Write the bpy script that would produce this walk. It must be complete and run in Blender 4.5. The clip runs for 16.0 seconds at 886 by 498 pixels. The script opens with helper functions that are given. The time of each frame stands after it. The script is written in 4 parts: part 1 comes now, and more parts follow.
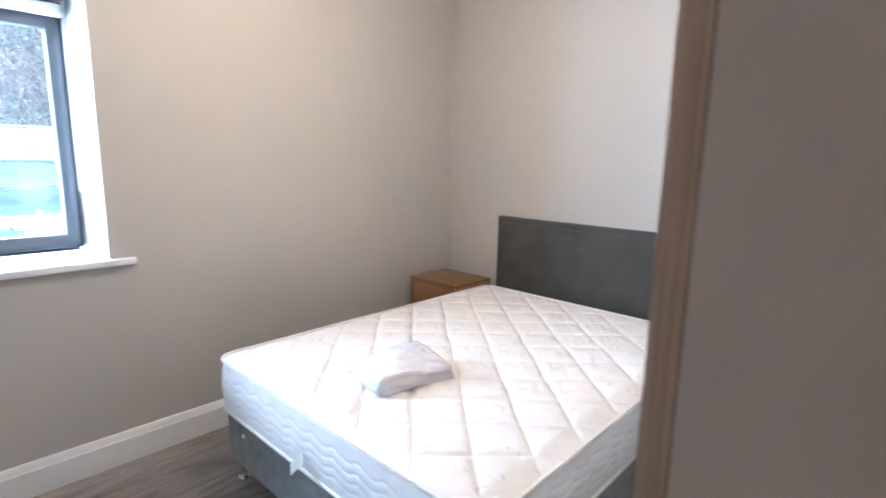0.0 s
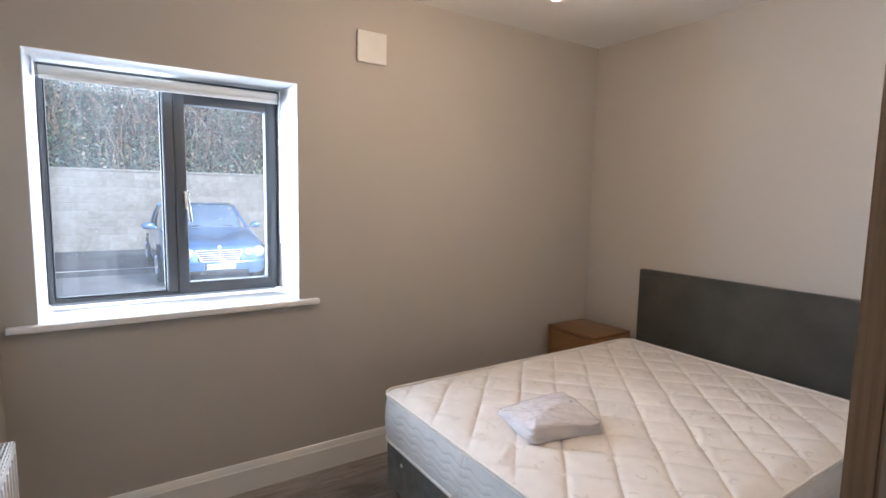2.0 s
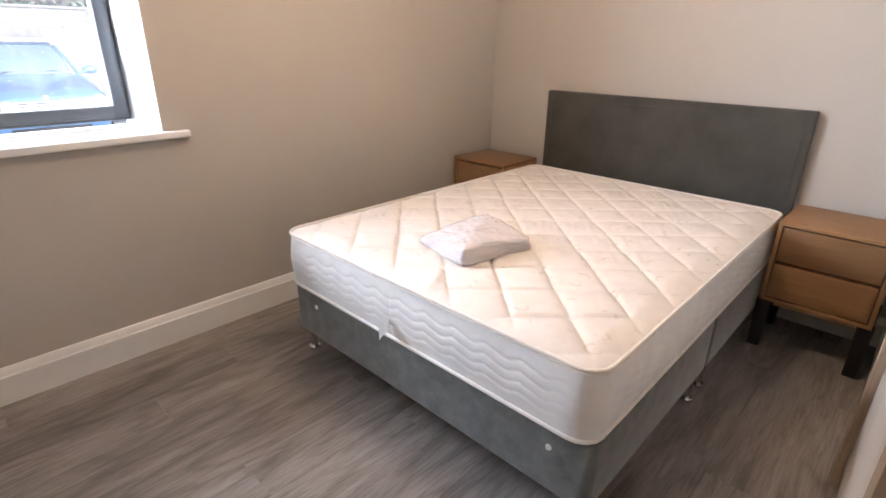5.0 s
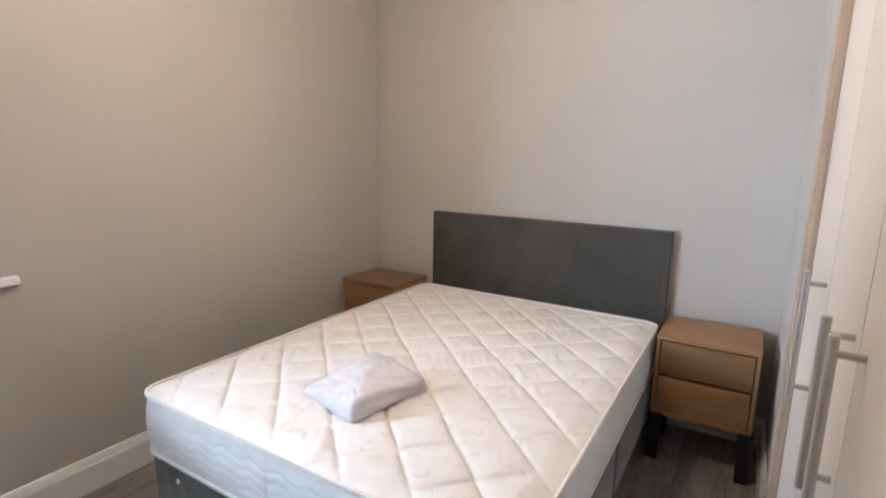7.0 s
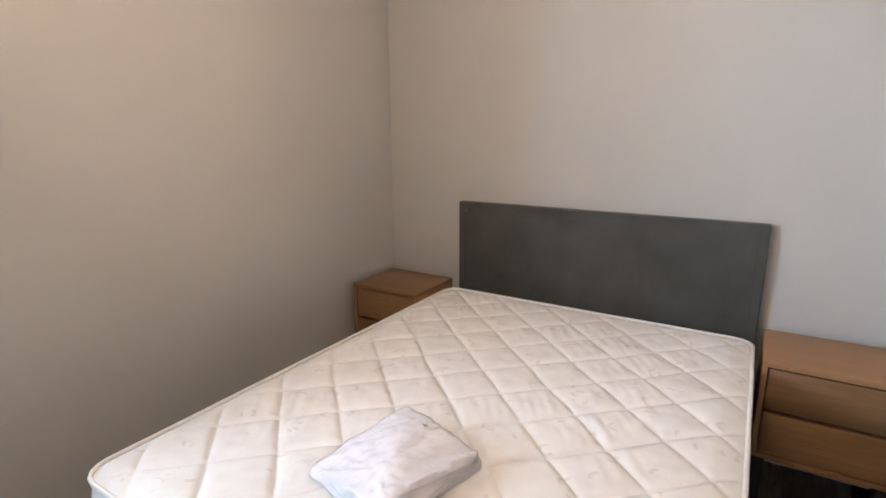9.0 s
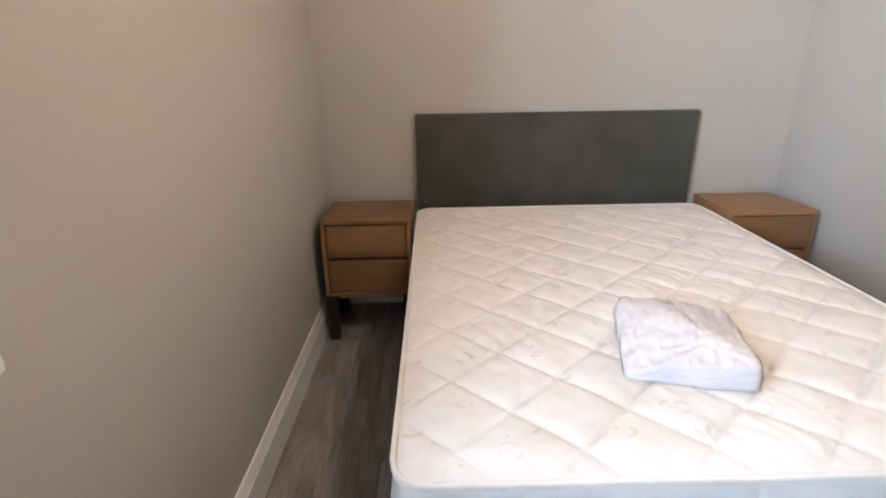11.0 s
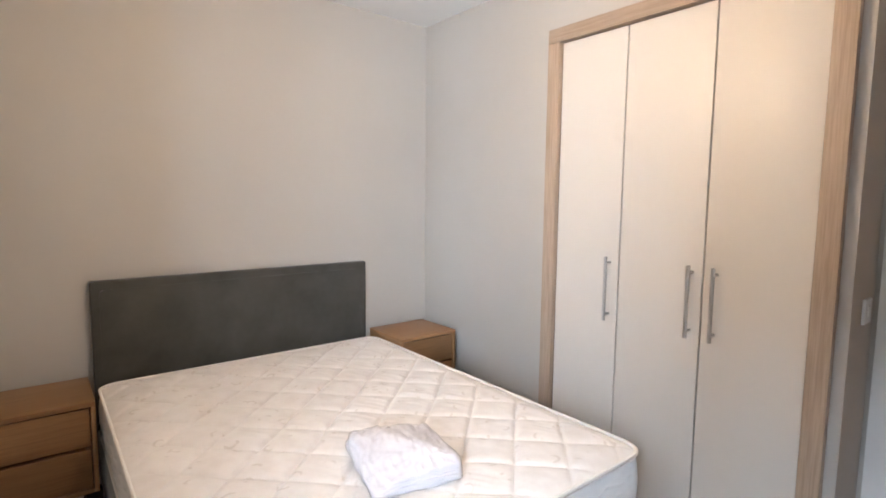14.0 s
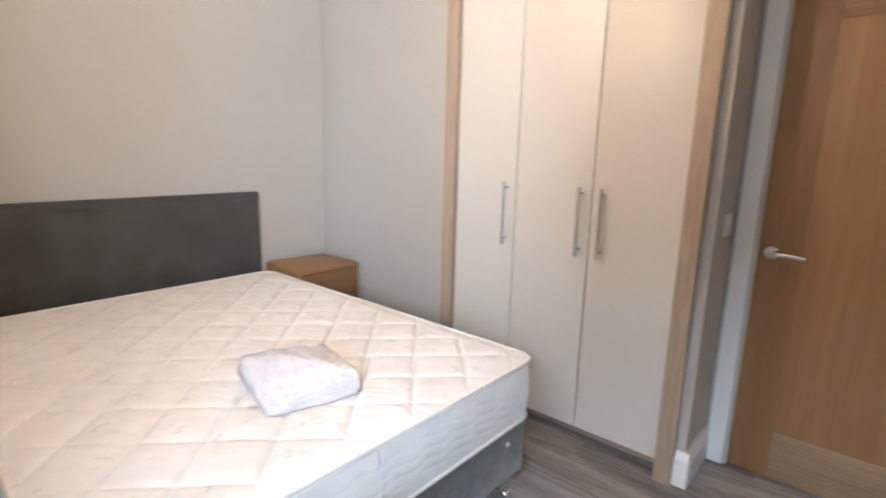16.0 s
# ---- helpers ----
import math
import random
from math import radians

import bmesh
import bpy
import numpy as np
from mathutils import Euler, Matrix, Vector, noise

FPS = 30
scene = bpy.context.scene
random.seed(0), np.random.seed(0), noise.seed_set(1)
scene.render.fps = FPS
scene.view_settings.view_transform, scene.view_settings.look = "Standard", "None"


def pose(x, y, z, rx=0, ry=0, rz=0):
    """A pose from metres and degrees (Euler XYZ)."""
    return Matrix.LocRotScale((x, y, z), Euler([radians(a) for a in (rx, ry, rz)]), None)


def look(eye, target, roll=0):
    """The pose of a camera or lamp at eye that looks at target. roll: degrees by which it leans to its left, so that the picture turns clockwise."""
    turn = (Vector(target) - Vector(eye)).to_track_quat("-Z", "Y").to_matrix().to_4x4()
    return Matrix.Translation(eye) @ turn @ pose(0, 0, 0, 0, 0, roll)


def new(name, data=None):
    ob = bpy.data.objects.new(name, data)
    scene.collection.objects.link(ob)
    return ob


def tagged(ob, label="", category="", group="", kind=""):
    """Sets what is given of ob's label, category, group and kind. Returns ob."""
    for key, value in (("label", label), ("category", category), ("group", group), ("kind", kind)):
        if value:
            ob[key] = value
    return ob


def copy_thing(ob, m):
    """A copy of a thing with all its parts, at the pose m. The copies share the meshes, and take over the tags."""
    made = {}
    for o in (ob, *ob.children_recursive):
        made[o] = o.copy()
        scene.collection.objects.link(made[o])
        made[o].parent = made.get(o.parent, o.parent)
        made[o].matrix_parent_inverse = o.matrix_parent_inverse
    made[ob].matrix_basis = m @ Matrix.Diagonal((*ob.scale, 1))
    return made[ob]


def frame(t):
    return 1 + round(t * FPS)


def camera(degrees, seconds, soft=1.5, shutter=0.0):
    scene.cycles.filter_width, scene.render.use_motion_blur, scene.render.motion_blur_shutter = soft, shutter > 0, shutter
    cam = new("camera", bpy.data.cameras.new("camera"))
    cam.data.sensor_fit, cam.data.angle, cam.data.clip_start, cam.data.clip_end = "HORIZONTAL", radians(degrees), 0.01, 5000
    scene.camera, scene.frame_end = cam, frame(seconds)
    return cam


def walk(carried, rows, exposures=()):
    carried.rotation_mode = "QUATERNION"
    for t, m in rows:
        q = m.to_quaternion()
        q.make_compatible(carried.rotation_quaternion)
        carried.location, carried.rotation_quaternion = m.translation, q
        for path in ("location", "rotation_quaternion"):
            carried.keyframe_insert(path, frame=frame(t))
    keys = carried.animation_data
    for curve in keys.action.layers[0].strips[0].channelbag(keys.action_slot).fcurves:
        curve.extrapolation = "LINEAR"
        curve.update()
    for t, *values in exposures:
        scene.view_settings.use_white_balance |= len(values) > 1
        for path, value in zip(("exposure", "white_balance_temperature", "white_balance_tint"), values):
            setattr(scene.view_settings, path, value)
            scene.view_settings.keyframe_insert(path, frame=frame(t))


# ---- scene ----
cam = camera(82.1, 16.0, shutter=0.5)
PATH = [
    (0, (2.436, -2.679, 1.356), (1.093, -1.238, 1.007), 1.1),
    (0.5, (2.393, -2.747, 1.396), (0.925, -1.432, 1.053), 1.2),
    (1, (2.4, -2.799, 1.406), (0.835, -1.59, 1.103), 1.2),
    (1.5, (2.438, -2.855, 1.415), (0.804, -1.729, 1.164), 1.1),
    (2, (2.471, -2.883, 1.444), (0.81, -1.789, 1.235), 1.1),
    (2.5, (2.49, -2.892, 1.444), (0.828, -1.798, 1.252), 1.0),
    (3, (2.465, -2.89, 1.433), (0.823, -1.786, 1.145), 0.6),
    (3.5, (2.464, -2.858, 1.368), (0.861, -1.752, 0.913), 0.2),
    (4, (2.429, -2.851, 1.297), (0.894, -1.711, 0.712), -0.5),
    (4.2, (2.383, -2.862, 1.289), (0.906, -1.683, 0.633), -0.6),
    (6.3, (2.139, -2.731, 1.221), (1.081, -1.18, 0.533), 0.7),
    (6.5, (2.14, -2.728, 1.238), (1.102, -1.125, 0.646), 1.0),
    (7, (2.153, -2.708, 1.363), (1.135, -1.028, 0.988), 1.0),
    (7.5, (2.148, -2.697, 1.385), (1.111, -1.008, 1.118), 0.4),
    (8, (2.066, -2.641, 1.349), (1.014, -0.958, 1.104), 0.2),
    (8.5, (1.934, -2.421, 1.394), (0.87, -0.767, 1.031), -0.7),
    (9, (1.778, -2.331, 1.361), (0.754, -0.675, 0.907), -0.3),
    (9.2, (1.714, -2.309, 1.363), (0.714, -0.646, 0.878), -0.5),
    (11.3, (0.435, -2.574, 1.227), (0.724, -0.736, 0.491), -0.4),
    (11.5, (0.386, -2.583, 1.248), (0.847, -0.798, 0.473), 0.1),
    (12, (0.319, -2.675, 1.245), (1.078, -0.999, 0.461), 0.7),
    (12.5, (0.307, -2.7, 1.229), (1.304, -1.12, 0.516), 1.3),
    (13, (0.326, -2.72, 1.242), (1.5, -1.195, 0.698), 1.7),
    (13.5, (0.32, -2.717, 1.338), (1.573, -1.197, 0.993), 1.1),
    (14, (0.308, -2.722, 1.376), (1.548, -1.165, 1.183), 0.6),
    (14.5, (0.271, -2.725, 1.372), (1.44, -1.109, 1.222), 0.5),
    (15, (0.244, -2.728, 1.367), (1.409, -1.116, 1.159), 0.9),
    (15.5, (0.27, -2.726, 1.282), (1.535, -1.214, 0.941), 1.2),
    (16, (0.348, -2.721, 1.271), (1.834, -1.441, 0.882), 1.5),
]
# exposure and white balance along the way
EXPOSURES = [(0, 1.58, 4900, 8), (0.5, 1.27, 5550, 10), (1, 0.95, 5650, 11), (2, 0.66, 5650, 12), (2.5, 0.66, 5650, 12), (3, 0.70, 5650, 12), (3.5, 0.83, 5800, 15),
             (4.2, 1.07, 6050, 17), (6.3, 1.48, 5950, 12), (7, 1.13, 5400, 10), (9.2, 1.08, 5450, 10), (11.5, 1.10, 5700, 10), (12, 1.12, 5850, 10), (12.5, 1.22, 5900, 10), (13, 1.29, 5900, 10), (14, 1.18, 5650, 10), (14.5, 1.10, 5500, 10), (15.5, 1.12, 5500, 10), (16, 1.20, 5700, 10)]
walk(cam, [(t, look(eye, target, roll)) for t, eye, target, roll in PATH], EXPOSURES)

# strengths of the lamps
BULB, SKY_TOP, SKY_SIDE, SKY_FAR = 300.0, 350.0, 800.0, 320.0

# ---- light ----
world = bpy.data.worlds.new("sky")
scene.world = world
world.use_nodes = True
_wn = world.node_tree.nodes
_sky = _wn.new("ShaderNodeTexSky")
_sky.sky_type, _sky.sun_disc = "NISHITA", False
_sky.sun_elevation, _sky.sun_rotation = radians(32), radians(60)
world.node_tree.links.new(_sky.outputs[0], _wn["Background"].inputs[0])
_wn["Background"].inputs[1].default_value = 0.15

sun_data = bpy.data.lights.new("sun", "SUN")
sun_data.energy, sun_data.angle, sun_data.color = 3.2, radians(12), (1.0, 0.95, 0.88)
sun_ob = new("sun", sun_data)
sun_ob.matrix_world = look((6, 6, 10), (-8, -2, 0))

# daylight through the window's opening, from the sky above the garden wall and along the house
for eye, aim, sx, sy, watts in (((-3.6, -2.8, 3.8), (1.0, -2.45, 0.5), 5.0, 1.6, SKY_TOP), ((-1.35, -4.9, 1.30), (0.0, -2.6, 1.42), 3.0, 2.8, SKY_SIDE),
                               ((-1.45, -0.2, 1.3), (0.0, -2.6, 1.3), 2.4, 2.2, SKY_FAR)):
    d = bpy.data.lights.new("window_daylight", "AREA")
    d.shape, d.size, d.size_y = "RECTANGLE", sx, sy
    d.energy, d.color = watts, (0.84, 0.93, 1.0)
    new("window_daylight", d).matrix_world = look(eye, aim)

# ---- materials ----


def nodes_of(name):
    m = bpy.data.materials.new(name)
    m.use_nodes = True
    nt = m.node_tree
    return m, nt, nt.nodes["Principled BSDF"]


def coords(nt, scale=(1, 1, 1), random_shift=False, space="Object"):
    tc = nt.nodes.new("ShaderNodeTexCoord")
    mp = nt.nodes.new("ShaderNodeMapping")
    mp.inputs["Scale"].default_value = scale
    nt.links.new(tc.outputs[space], mp.inputs["Vector"])
    if random_shift:
        info = nt.nodes.new("ShaderNodeObjectInfo")
        mul = nt.nodes.new("ShaderNodeMath")
        mul.operation = "MULTIPLY"
        mul.inputs[1].default_value = 37.0
        nt.links.new(info.outputs["Random"], mul.inputs[0])
        nt.links.new(mul.outputs[0], mp.inputs["Location"])
    return mp.outputs["Vector"]


def noise_of(nt, vec, scale, detail=4.0, rough=0.55, distort=0.0):
    n = nt.nodes.new("ShaderNodeTexNoise")
    n.inputs["Scale"].default_value = scale
    n.inputs["Detail"].default_value = detail
    n.inputs["Roughness"].default_value = rough
    n.inputs["Distortion"].default_value = distort
    nt.links.new(vec, n.inputs["Vector"])
    return n.outputs["Fac"]


def ramp(nt, fac, stops):
    r = nt.nodes.new("ShaderNodeValToRGB")
    while len(r.color_ramp.elements) < len(stops):
        r.color_ramp.elements.new(0.5)
    for e, (p, c) in zip(r.color_ramp.elements, stops):
        e.position, e.color = p, (*c, 1)
    nt.links.new(fac, r.inputs["Fac"])
    return r.outputs["Color"]


def mix(nt, fac, a, b, mode="MIX"):
    n = nt.nodes.new("ShaderNodeMix")
    n.data_type, n.blend_type = "RGBA", mode
    for sock, v in ((0, fac), (6, a), (7, b)):
        if isinstance(v, (int, float)):
            n.inputs[sock].default_value = v
        elif isinstance(v, tuple):
            n.inputs[sock].default_value = (*v, 1)
        else:
            nt.links.new(v, n.inputs[sock])
    return n.outputs[2]


def bump(nt, bsdf, height, strength=0.2, dist=0.002):
    b = nt.nodes.new("ShaderNodeBump")
    b.inputs["Strength"].default_value, b.inputs["Distance"].default_value = strength, dist
    nt.links.new(height, b.inputs["Height"])
    nt.links.new(b.outputs[0], bsdf.inputs["Normal"])


def paint(name, color, rough=0.6, vary=0.05, grain=220, bump_s=0.12, spec=0.35):
    """A painted surface: roller texture and faint blotches."""
    m, nt, p = nodes_of(name)
    v = coords(nt)
    low = noise_of(nt, v, 1.3, 3)
    dark = tuple(c * (1 - vary) for c in color)
    lite = tuple(min(1, c * (1 + vary)) for c in color)
    nt.links.new(ramp(nt, low, [(0.3, dark), (0.7, lite)]), p.inputs["Base Color"])
    p.inputs["Roughness"].default_value = rough
    p.inputs["Specular IOR Level"].default_value = spec
    bump(nt, p, noise_of(nt, v, grain, 2), bump_s, 0.001)
    return m


def wood(name, dark, mid, lite, axis=0, rough=0.45, ring=9.0, shift=False, fine=0.25, bump_s=0.15):
    """Grain stretched along one axis, with broad cathedral figure and fine pores."""
    m, nt, p = nodes_of(name)
    s1, s2 = [1.0] * 3, [1.0] * 3
    s1[axis], s2[axis] = 0.09, 0.025
    v1, v2 = coords(nt, s1, shift), coords(nt, s2, shift)
    fig = noise_of(nt, v1, ring, 5, 0.6, 0.6)
    por = noise_of(nt, v2, 190, 3, 0.7)
    base = ramp(nt, fig, [(0.28, dark), (0.5, mid), (0.75, lite)])
    pores = ramp(nt, por, [(0.35, tuple(c * 0.55 for c in mid)), (0.6, (1, 1, 1))])
    col = mix(nt, fine, base, pores, "MULTIPLY")
    if shift:
        info = nt.nodes.new("ShaderNodeObjectInfo")
        tint = ramp(nt, info.outputs["Random"], [(0.0, (0.72, 0.72, 0.72)), (1.0, (1.12, 1.1, 1.08))])
        col = mix(nt, 1.0, col, tint, "MULTIPLY")
    nt.links.new(col, p.inputs["Base Color"])
    rr = nt.nodes.new("ShaderNodeMapRange")
    rr.inputs["To Min"].default_value, rr.inputs["To Max"].default_value = rough - 0.08, rough + 0.1
    nt.links.new(fig, rr.inputs["Value"])
    nt.links.new(rr.outputs[0], p.inputs["Roughness"])
    p.inputs["Specular IOR Level"].default_value = 0.4
    bump(nt, p, por, bump_s, 0.001)
    return m


def fabric(name, c1, c2, weave=900, rough=0.9, blotch=6, sheen=0.3, bump_s=0.35):
    m, nt, p = nodes_of(name)
    v = coords(nt)
    nt.links.new(ramp(nt, noise_of(nt, v, blotch, 5, 0.6), [(0.3, c1), (0.7, c2)]), p.inputs["Base Color"])
    p.inputs["Roughness"].default_value = rough
    p.inputs["Specular IOR Level"].default_value = 0.2
    p.inputs["Sheen Weight"].default_value = sheen
    p.inputs["Sheen Roughness"].default_value = 0.4
    bump(nt, p, noise_of(nt, v, weave, 2), bump_s, 0.001)
    return m


def metal(name, color, rough=0.25, brushed=None):
    m, nt, p = nodes_of(name)
    p.inputs["Base Color"].default_value = (*color, 1)
    p.inputs["Metallic"].default_value = 1.0
    s = brushed or (1, 1, 1)
    f = noise_of(nt, coords(nt, s), 260, 3)
    rr = nt.nodes.new("ShaderNodeMapRange")
    rr.inputs["To Min"].default_value, rr.inputs["To Max"].default_value = rough * 0.7, rough * 1.4
    nt.links.new(f, rr.inputs["Value"])
    nt.links.new(rr.outputs[0], p.inputs["Roughness"])
    return m


def plastic(name, color, rough=0.4, spec=0.5, coat=0.0):
    m, nt, p = nodes_of(name)
    v = coords(nt)
    nt.links.new(ramp(nt, noise_of(nt, v, 7, 3), [(0.3, tuple(c * 0.94 for c in color)), (0.7, color)]), p.inputs["Base Color"])
    p.inputs["Roughness"].default_value = rough
    p.inputs["Specular IOR Level"].default_value = spec
    p.inputs["Coat Weight"].default_value = coat
    p.inputs["Coat Roughness"].default_value = 0.05
    return m


def glass(name, color=(1, 1, 1), rough=0.0):
    m, nt, p = nodes_of(name)
    p.inputs["Base Color"].default_value = (*color, 1)
    p.inputs["Transmission Weight"].default_value = 1.0
    p.inputs["Roughness"].default_value = rough
    p.inputs["IOR"].default_value = 1.45
    return m


def emission(name, color, strength):
    m, nt, p = nodes_of(name)
    p.inputs["Base Color"].default_value = (*color, 1)
    p.inputs["Emission Color"].default_value = (*color, 1)
    p.inputs["Emission Strength"].default_value = strength
    return m


def plank_wood():
    """Grey limed oak: warped cathedral rings, dark streaks, fine pores, each plank its own tone."""
    m, nt, p = nodes_of("grey_oak_plank")
    v = coords(nt, (1, 0.17, 1), True)
    fig = noise_of(nt, v, 3.6, 2, 0.5, 1.0)
    con = nt.nodes.new("ShaderNodeMath")
    con.operation = "MULTIPLY"
    con.inputs[1].default_value = 40.0
    nt.links.new(fig, con.inputs[0])
    sn = nt.nodes.new("ShaderNodeMath")
    sn.operation = "SINE"
    nt.links.new(con.outputs[0], sn.inputs[0])
    wvn = nt.nodes.new("ShaderNodeMapRange")
    wvn.inputs["From Min"].default_value, wvn.inputs["From Max"].default_value = -1.0, 1.0
    nt.links.new(sn.outputs[0], wvn.inputs["Value"])
    rings = ramp(nt, wvn.outputs[0], [(0.0, (0.220, 0.198, 0.184)), (0.15, (0.262, 0.239, 0.224)), (0.75, (0.292, 0.268, 0.251)), (1.0, (0.312, 0.286, 0.269))])
    streak = ramp(nt, noise_of(nt, coords(nt, (1, 0.16, 1), True), 11, 7, 0.72, 0.6), [(0.32, (0.50, 0.46, 0.44)), (0.48, (0.92, 0.91, 0.90)), (0.72, (1.30, 1.29, 1.28))])
    pores = ramp(nt, noise_of(nt, coords(nt, (1, 0.05, 1), True), 150, 4, 0.75), [(0.34, (0.45, 0.43, 0.42)), (0.54, (1, 1, 1)), (0.75, (1.12, 1.12, 1.12))])
    col = mix(nt, 0.8, rings, streak, "MULTIPLY")
    col = mix(nt, 0.6, col, pores, "MULTIPLY")
    info = nt.nodes.new("ShaderNodeObjectInfo")
    tint = ramp(nt, info.outputs["Random"], [(0.0, (0.76, 0.75, 0.74)), (0.5, (0.97, 0.96, 0.95)), (1.0, (1.16, 1.15, 1.14))])
    col = mix(nt, 1.0, col, tint, "MULTIPLY")
    nt.links.new(col, p.inputs["Base Color"])
    rr = nt.nodes.new("ShaderNodeMapRange")
    rr.inputs["To Min"].default_value, rr.inputs["To Max"].default_value = 0.32, 0.48
    nt.links.new(fig, rr.inputs["Value"])
    nt.links.new(rr.outputs[0], p.inputs["Roughness"])
    p.inputs["Specular IOR Level"].default_value = 0.45
    bump(nt, p, noise_of(nt, coords(nt, (1, 0.03, 1), True), 230, 3, 0.7), 0.25, 0.001)
    return m


M_WALL = paint("greige_wall_paint", (0.495, 0.468, 0.428), 0.62, 0.03)
M_CEIL = paint("ceiling_paint", (0.80, 0.79, 0.77), 0.75, 0.02)
M_WHITE = paint("white_gloss_paint", (0.80, 0.80, 0.79), 0.32, 0.02, 90, 0.05, 0.5)
M_REVEAL = paint("white_reveal_paint", (0.80, 0.80, 0.80), 0.55, 0.02)
M_PLANK = plank_wood()
M_JOINT = paint("plank_joint", (0.06, 0.052, 0.046), 0.7, 0.1)
M_OAK = wood("oak_veneer", (0.262, 0.136, 0.058), (0.305, 0.164, 0.072), (0.345, 0.192, 0.088), 0, 0.42, 10.0, True, 0.2)
M_OAK_V = wood("oak_door_veneer", (0.24, 0.123, 0.05), (0.315, 0.174, 0.078), (0.38, 0.22, 0.104), 2, 0.4, 6.0, True, 0.15)
M_OAK_H = wood("oak_rail_veneer", (0.26, 0.14, 0.062), (0.35, 0.195, 0.092), (0.42, 0.245, 0.12), 1, 0.4, 8.0, True, 0.3)
M_OAK_PALE = wood("pale_oak_rail_veneer", (0.33, 0.225, 0.135), (0.40, 0.285, 0.18), (0.46, 0.335, 0.22), 1, 0.42, 8.0, True, 0.25)
M_FRAME = wood("pale_oak_frame", (0.385, 0.297, 0.219), (0.41, 0.318, 0.236), (0.435, 0.340, 0.255), 2, 0.45, 9.0, True, 0.3)
M_FRAME_H = wood("pale_oak_frame_head", (0.385, 0.297, 0.219), (0.41, 0.318, 0.236), (0.435, 0.340, 0.255), 1, 0.45, 9.0, True, 0.3)
M_CREAM = paint("cream_cabinet_door", (0.70, 0.65, 0.585), 0.38, 0.02, 120, 0.05, 0.45)
M_DARK = paint("dark_cabinet_inside", (0.05, 0.04, 0.035), 0.7, 0.1)
M_BLACK = paint("black_stained_leg", (0.010, 0.009, 0.011), 0.6, 0.1, 60, 0.1)
M_SUEDE = fabric("grey_suede", (0.105, 0.113, 0.108), (0.19, 0.20, 0.193), 700, 0.85, 16, 0.5)
M_HEADB = fabric("charcoal_suede", (0.055, 0.054, 0.048), (0.084, 0.082, 0.073), 700, 0.85, 5, 0.4)
M_TICK = fabric("cream_damask", (0.745, 0.70, 0.66), (0.815, 0.78, 0.745), 1200, 0.75, 14, 0.15, 0.2)

def motif(m):
    """Small woven rings and squares on the ticking."""
    nt = m.node_tree
    p = nt.nodes["Principled BSDF"]
    old = p.inputs["Base Color"].links[0].from_socket
    vo = nt.nodes.new("ShaderNodeTexVoronoi")
    vo.voronoi_dimensions = "2D"
    vo.inputs["Scale"].default_value = 8.5
    nt.links.new(coords(nt, (1, 1.2, 1)), vo.inputs["Vector"])
    ringed = ramp(nt, vo.outputs["Distance"], [(0.0, (1, 1, 1)), (0.10, (1, 1, 1)), (0.13, (0.875, 0.855, 0.835)), (0.19, (0.875, 0.855, 0.835)), (0.22, (1, 1, 1))])
    gate = ramp(nt, noise_of(nt, coords(nt, (1, 1, 0)), 24, 1), [(0.52, (0, 0, 0)), (0.58, (1, 1, 1))])
    tinted = mix(nt, 1.0, old, ringed, "MULTIPLY")
    nt.links.new(mix(nt, gate, old, tinted), p.inputs["Base Color"])


motif(M_TICK)
M_BORDER = fabric("white_mattress_border", (0.76, 0.76, 0.76), (0.84, 0.84, 0.83), 900, 0.7, 10, 0.1, 0.2)
M_PIPE = fabric("white_piping", (0.78, 0.75, 0.70), (0.85, 0.82, 0.78), 900, 0.7, 20, 0.1)
M_STEEL = metal("brushed_steel", (0.52, 0.50, 0.475), 0.3, (1, 1, 0.05))
M_CHROME = metal("chrome", (0.85, 0.85, 0.86), 0.08)
M_ANTH = plastic("anthracite_frame", (0.095, 0.102, 0.112), 0.38)
M_GASKET = plastic("black_gasket", (0.012, 0.012, 0.013), 0.6)
M_VINYL = plastic("white_plastic", (0.78, 0.78, 0.76), 0.35)
M_BLIND = fabric("white_blind_cloth", (0.72, 0.71, 0.68), (0.78, 0.77, 0.74), 1500, 0.8, 4, 0.0, 0.1)


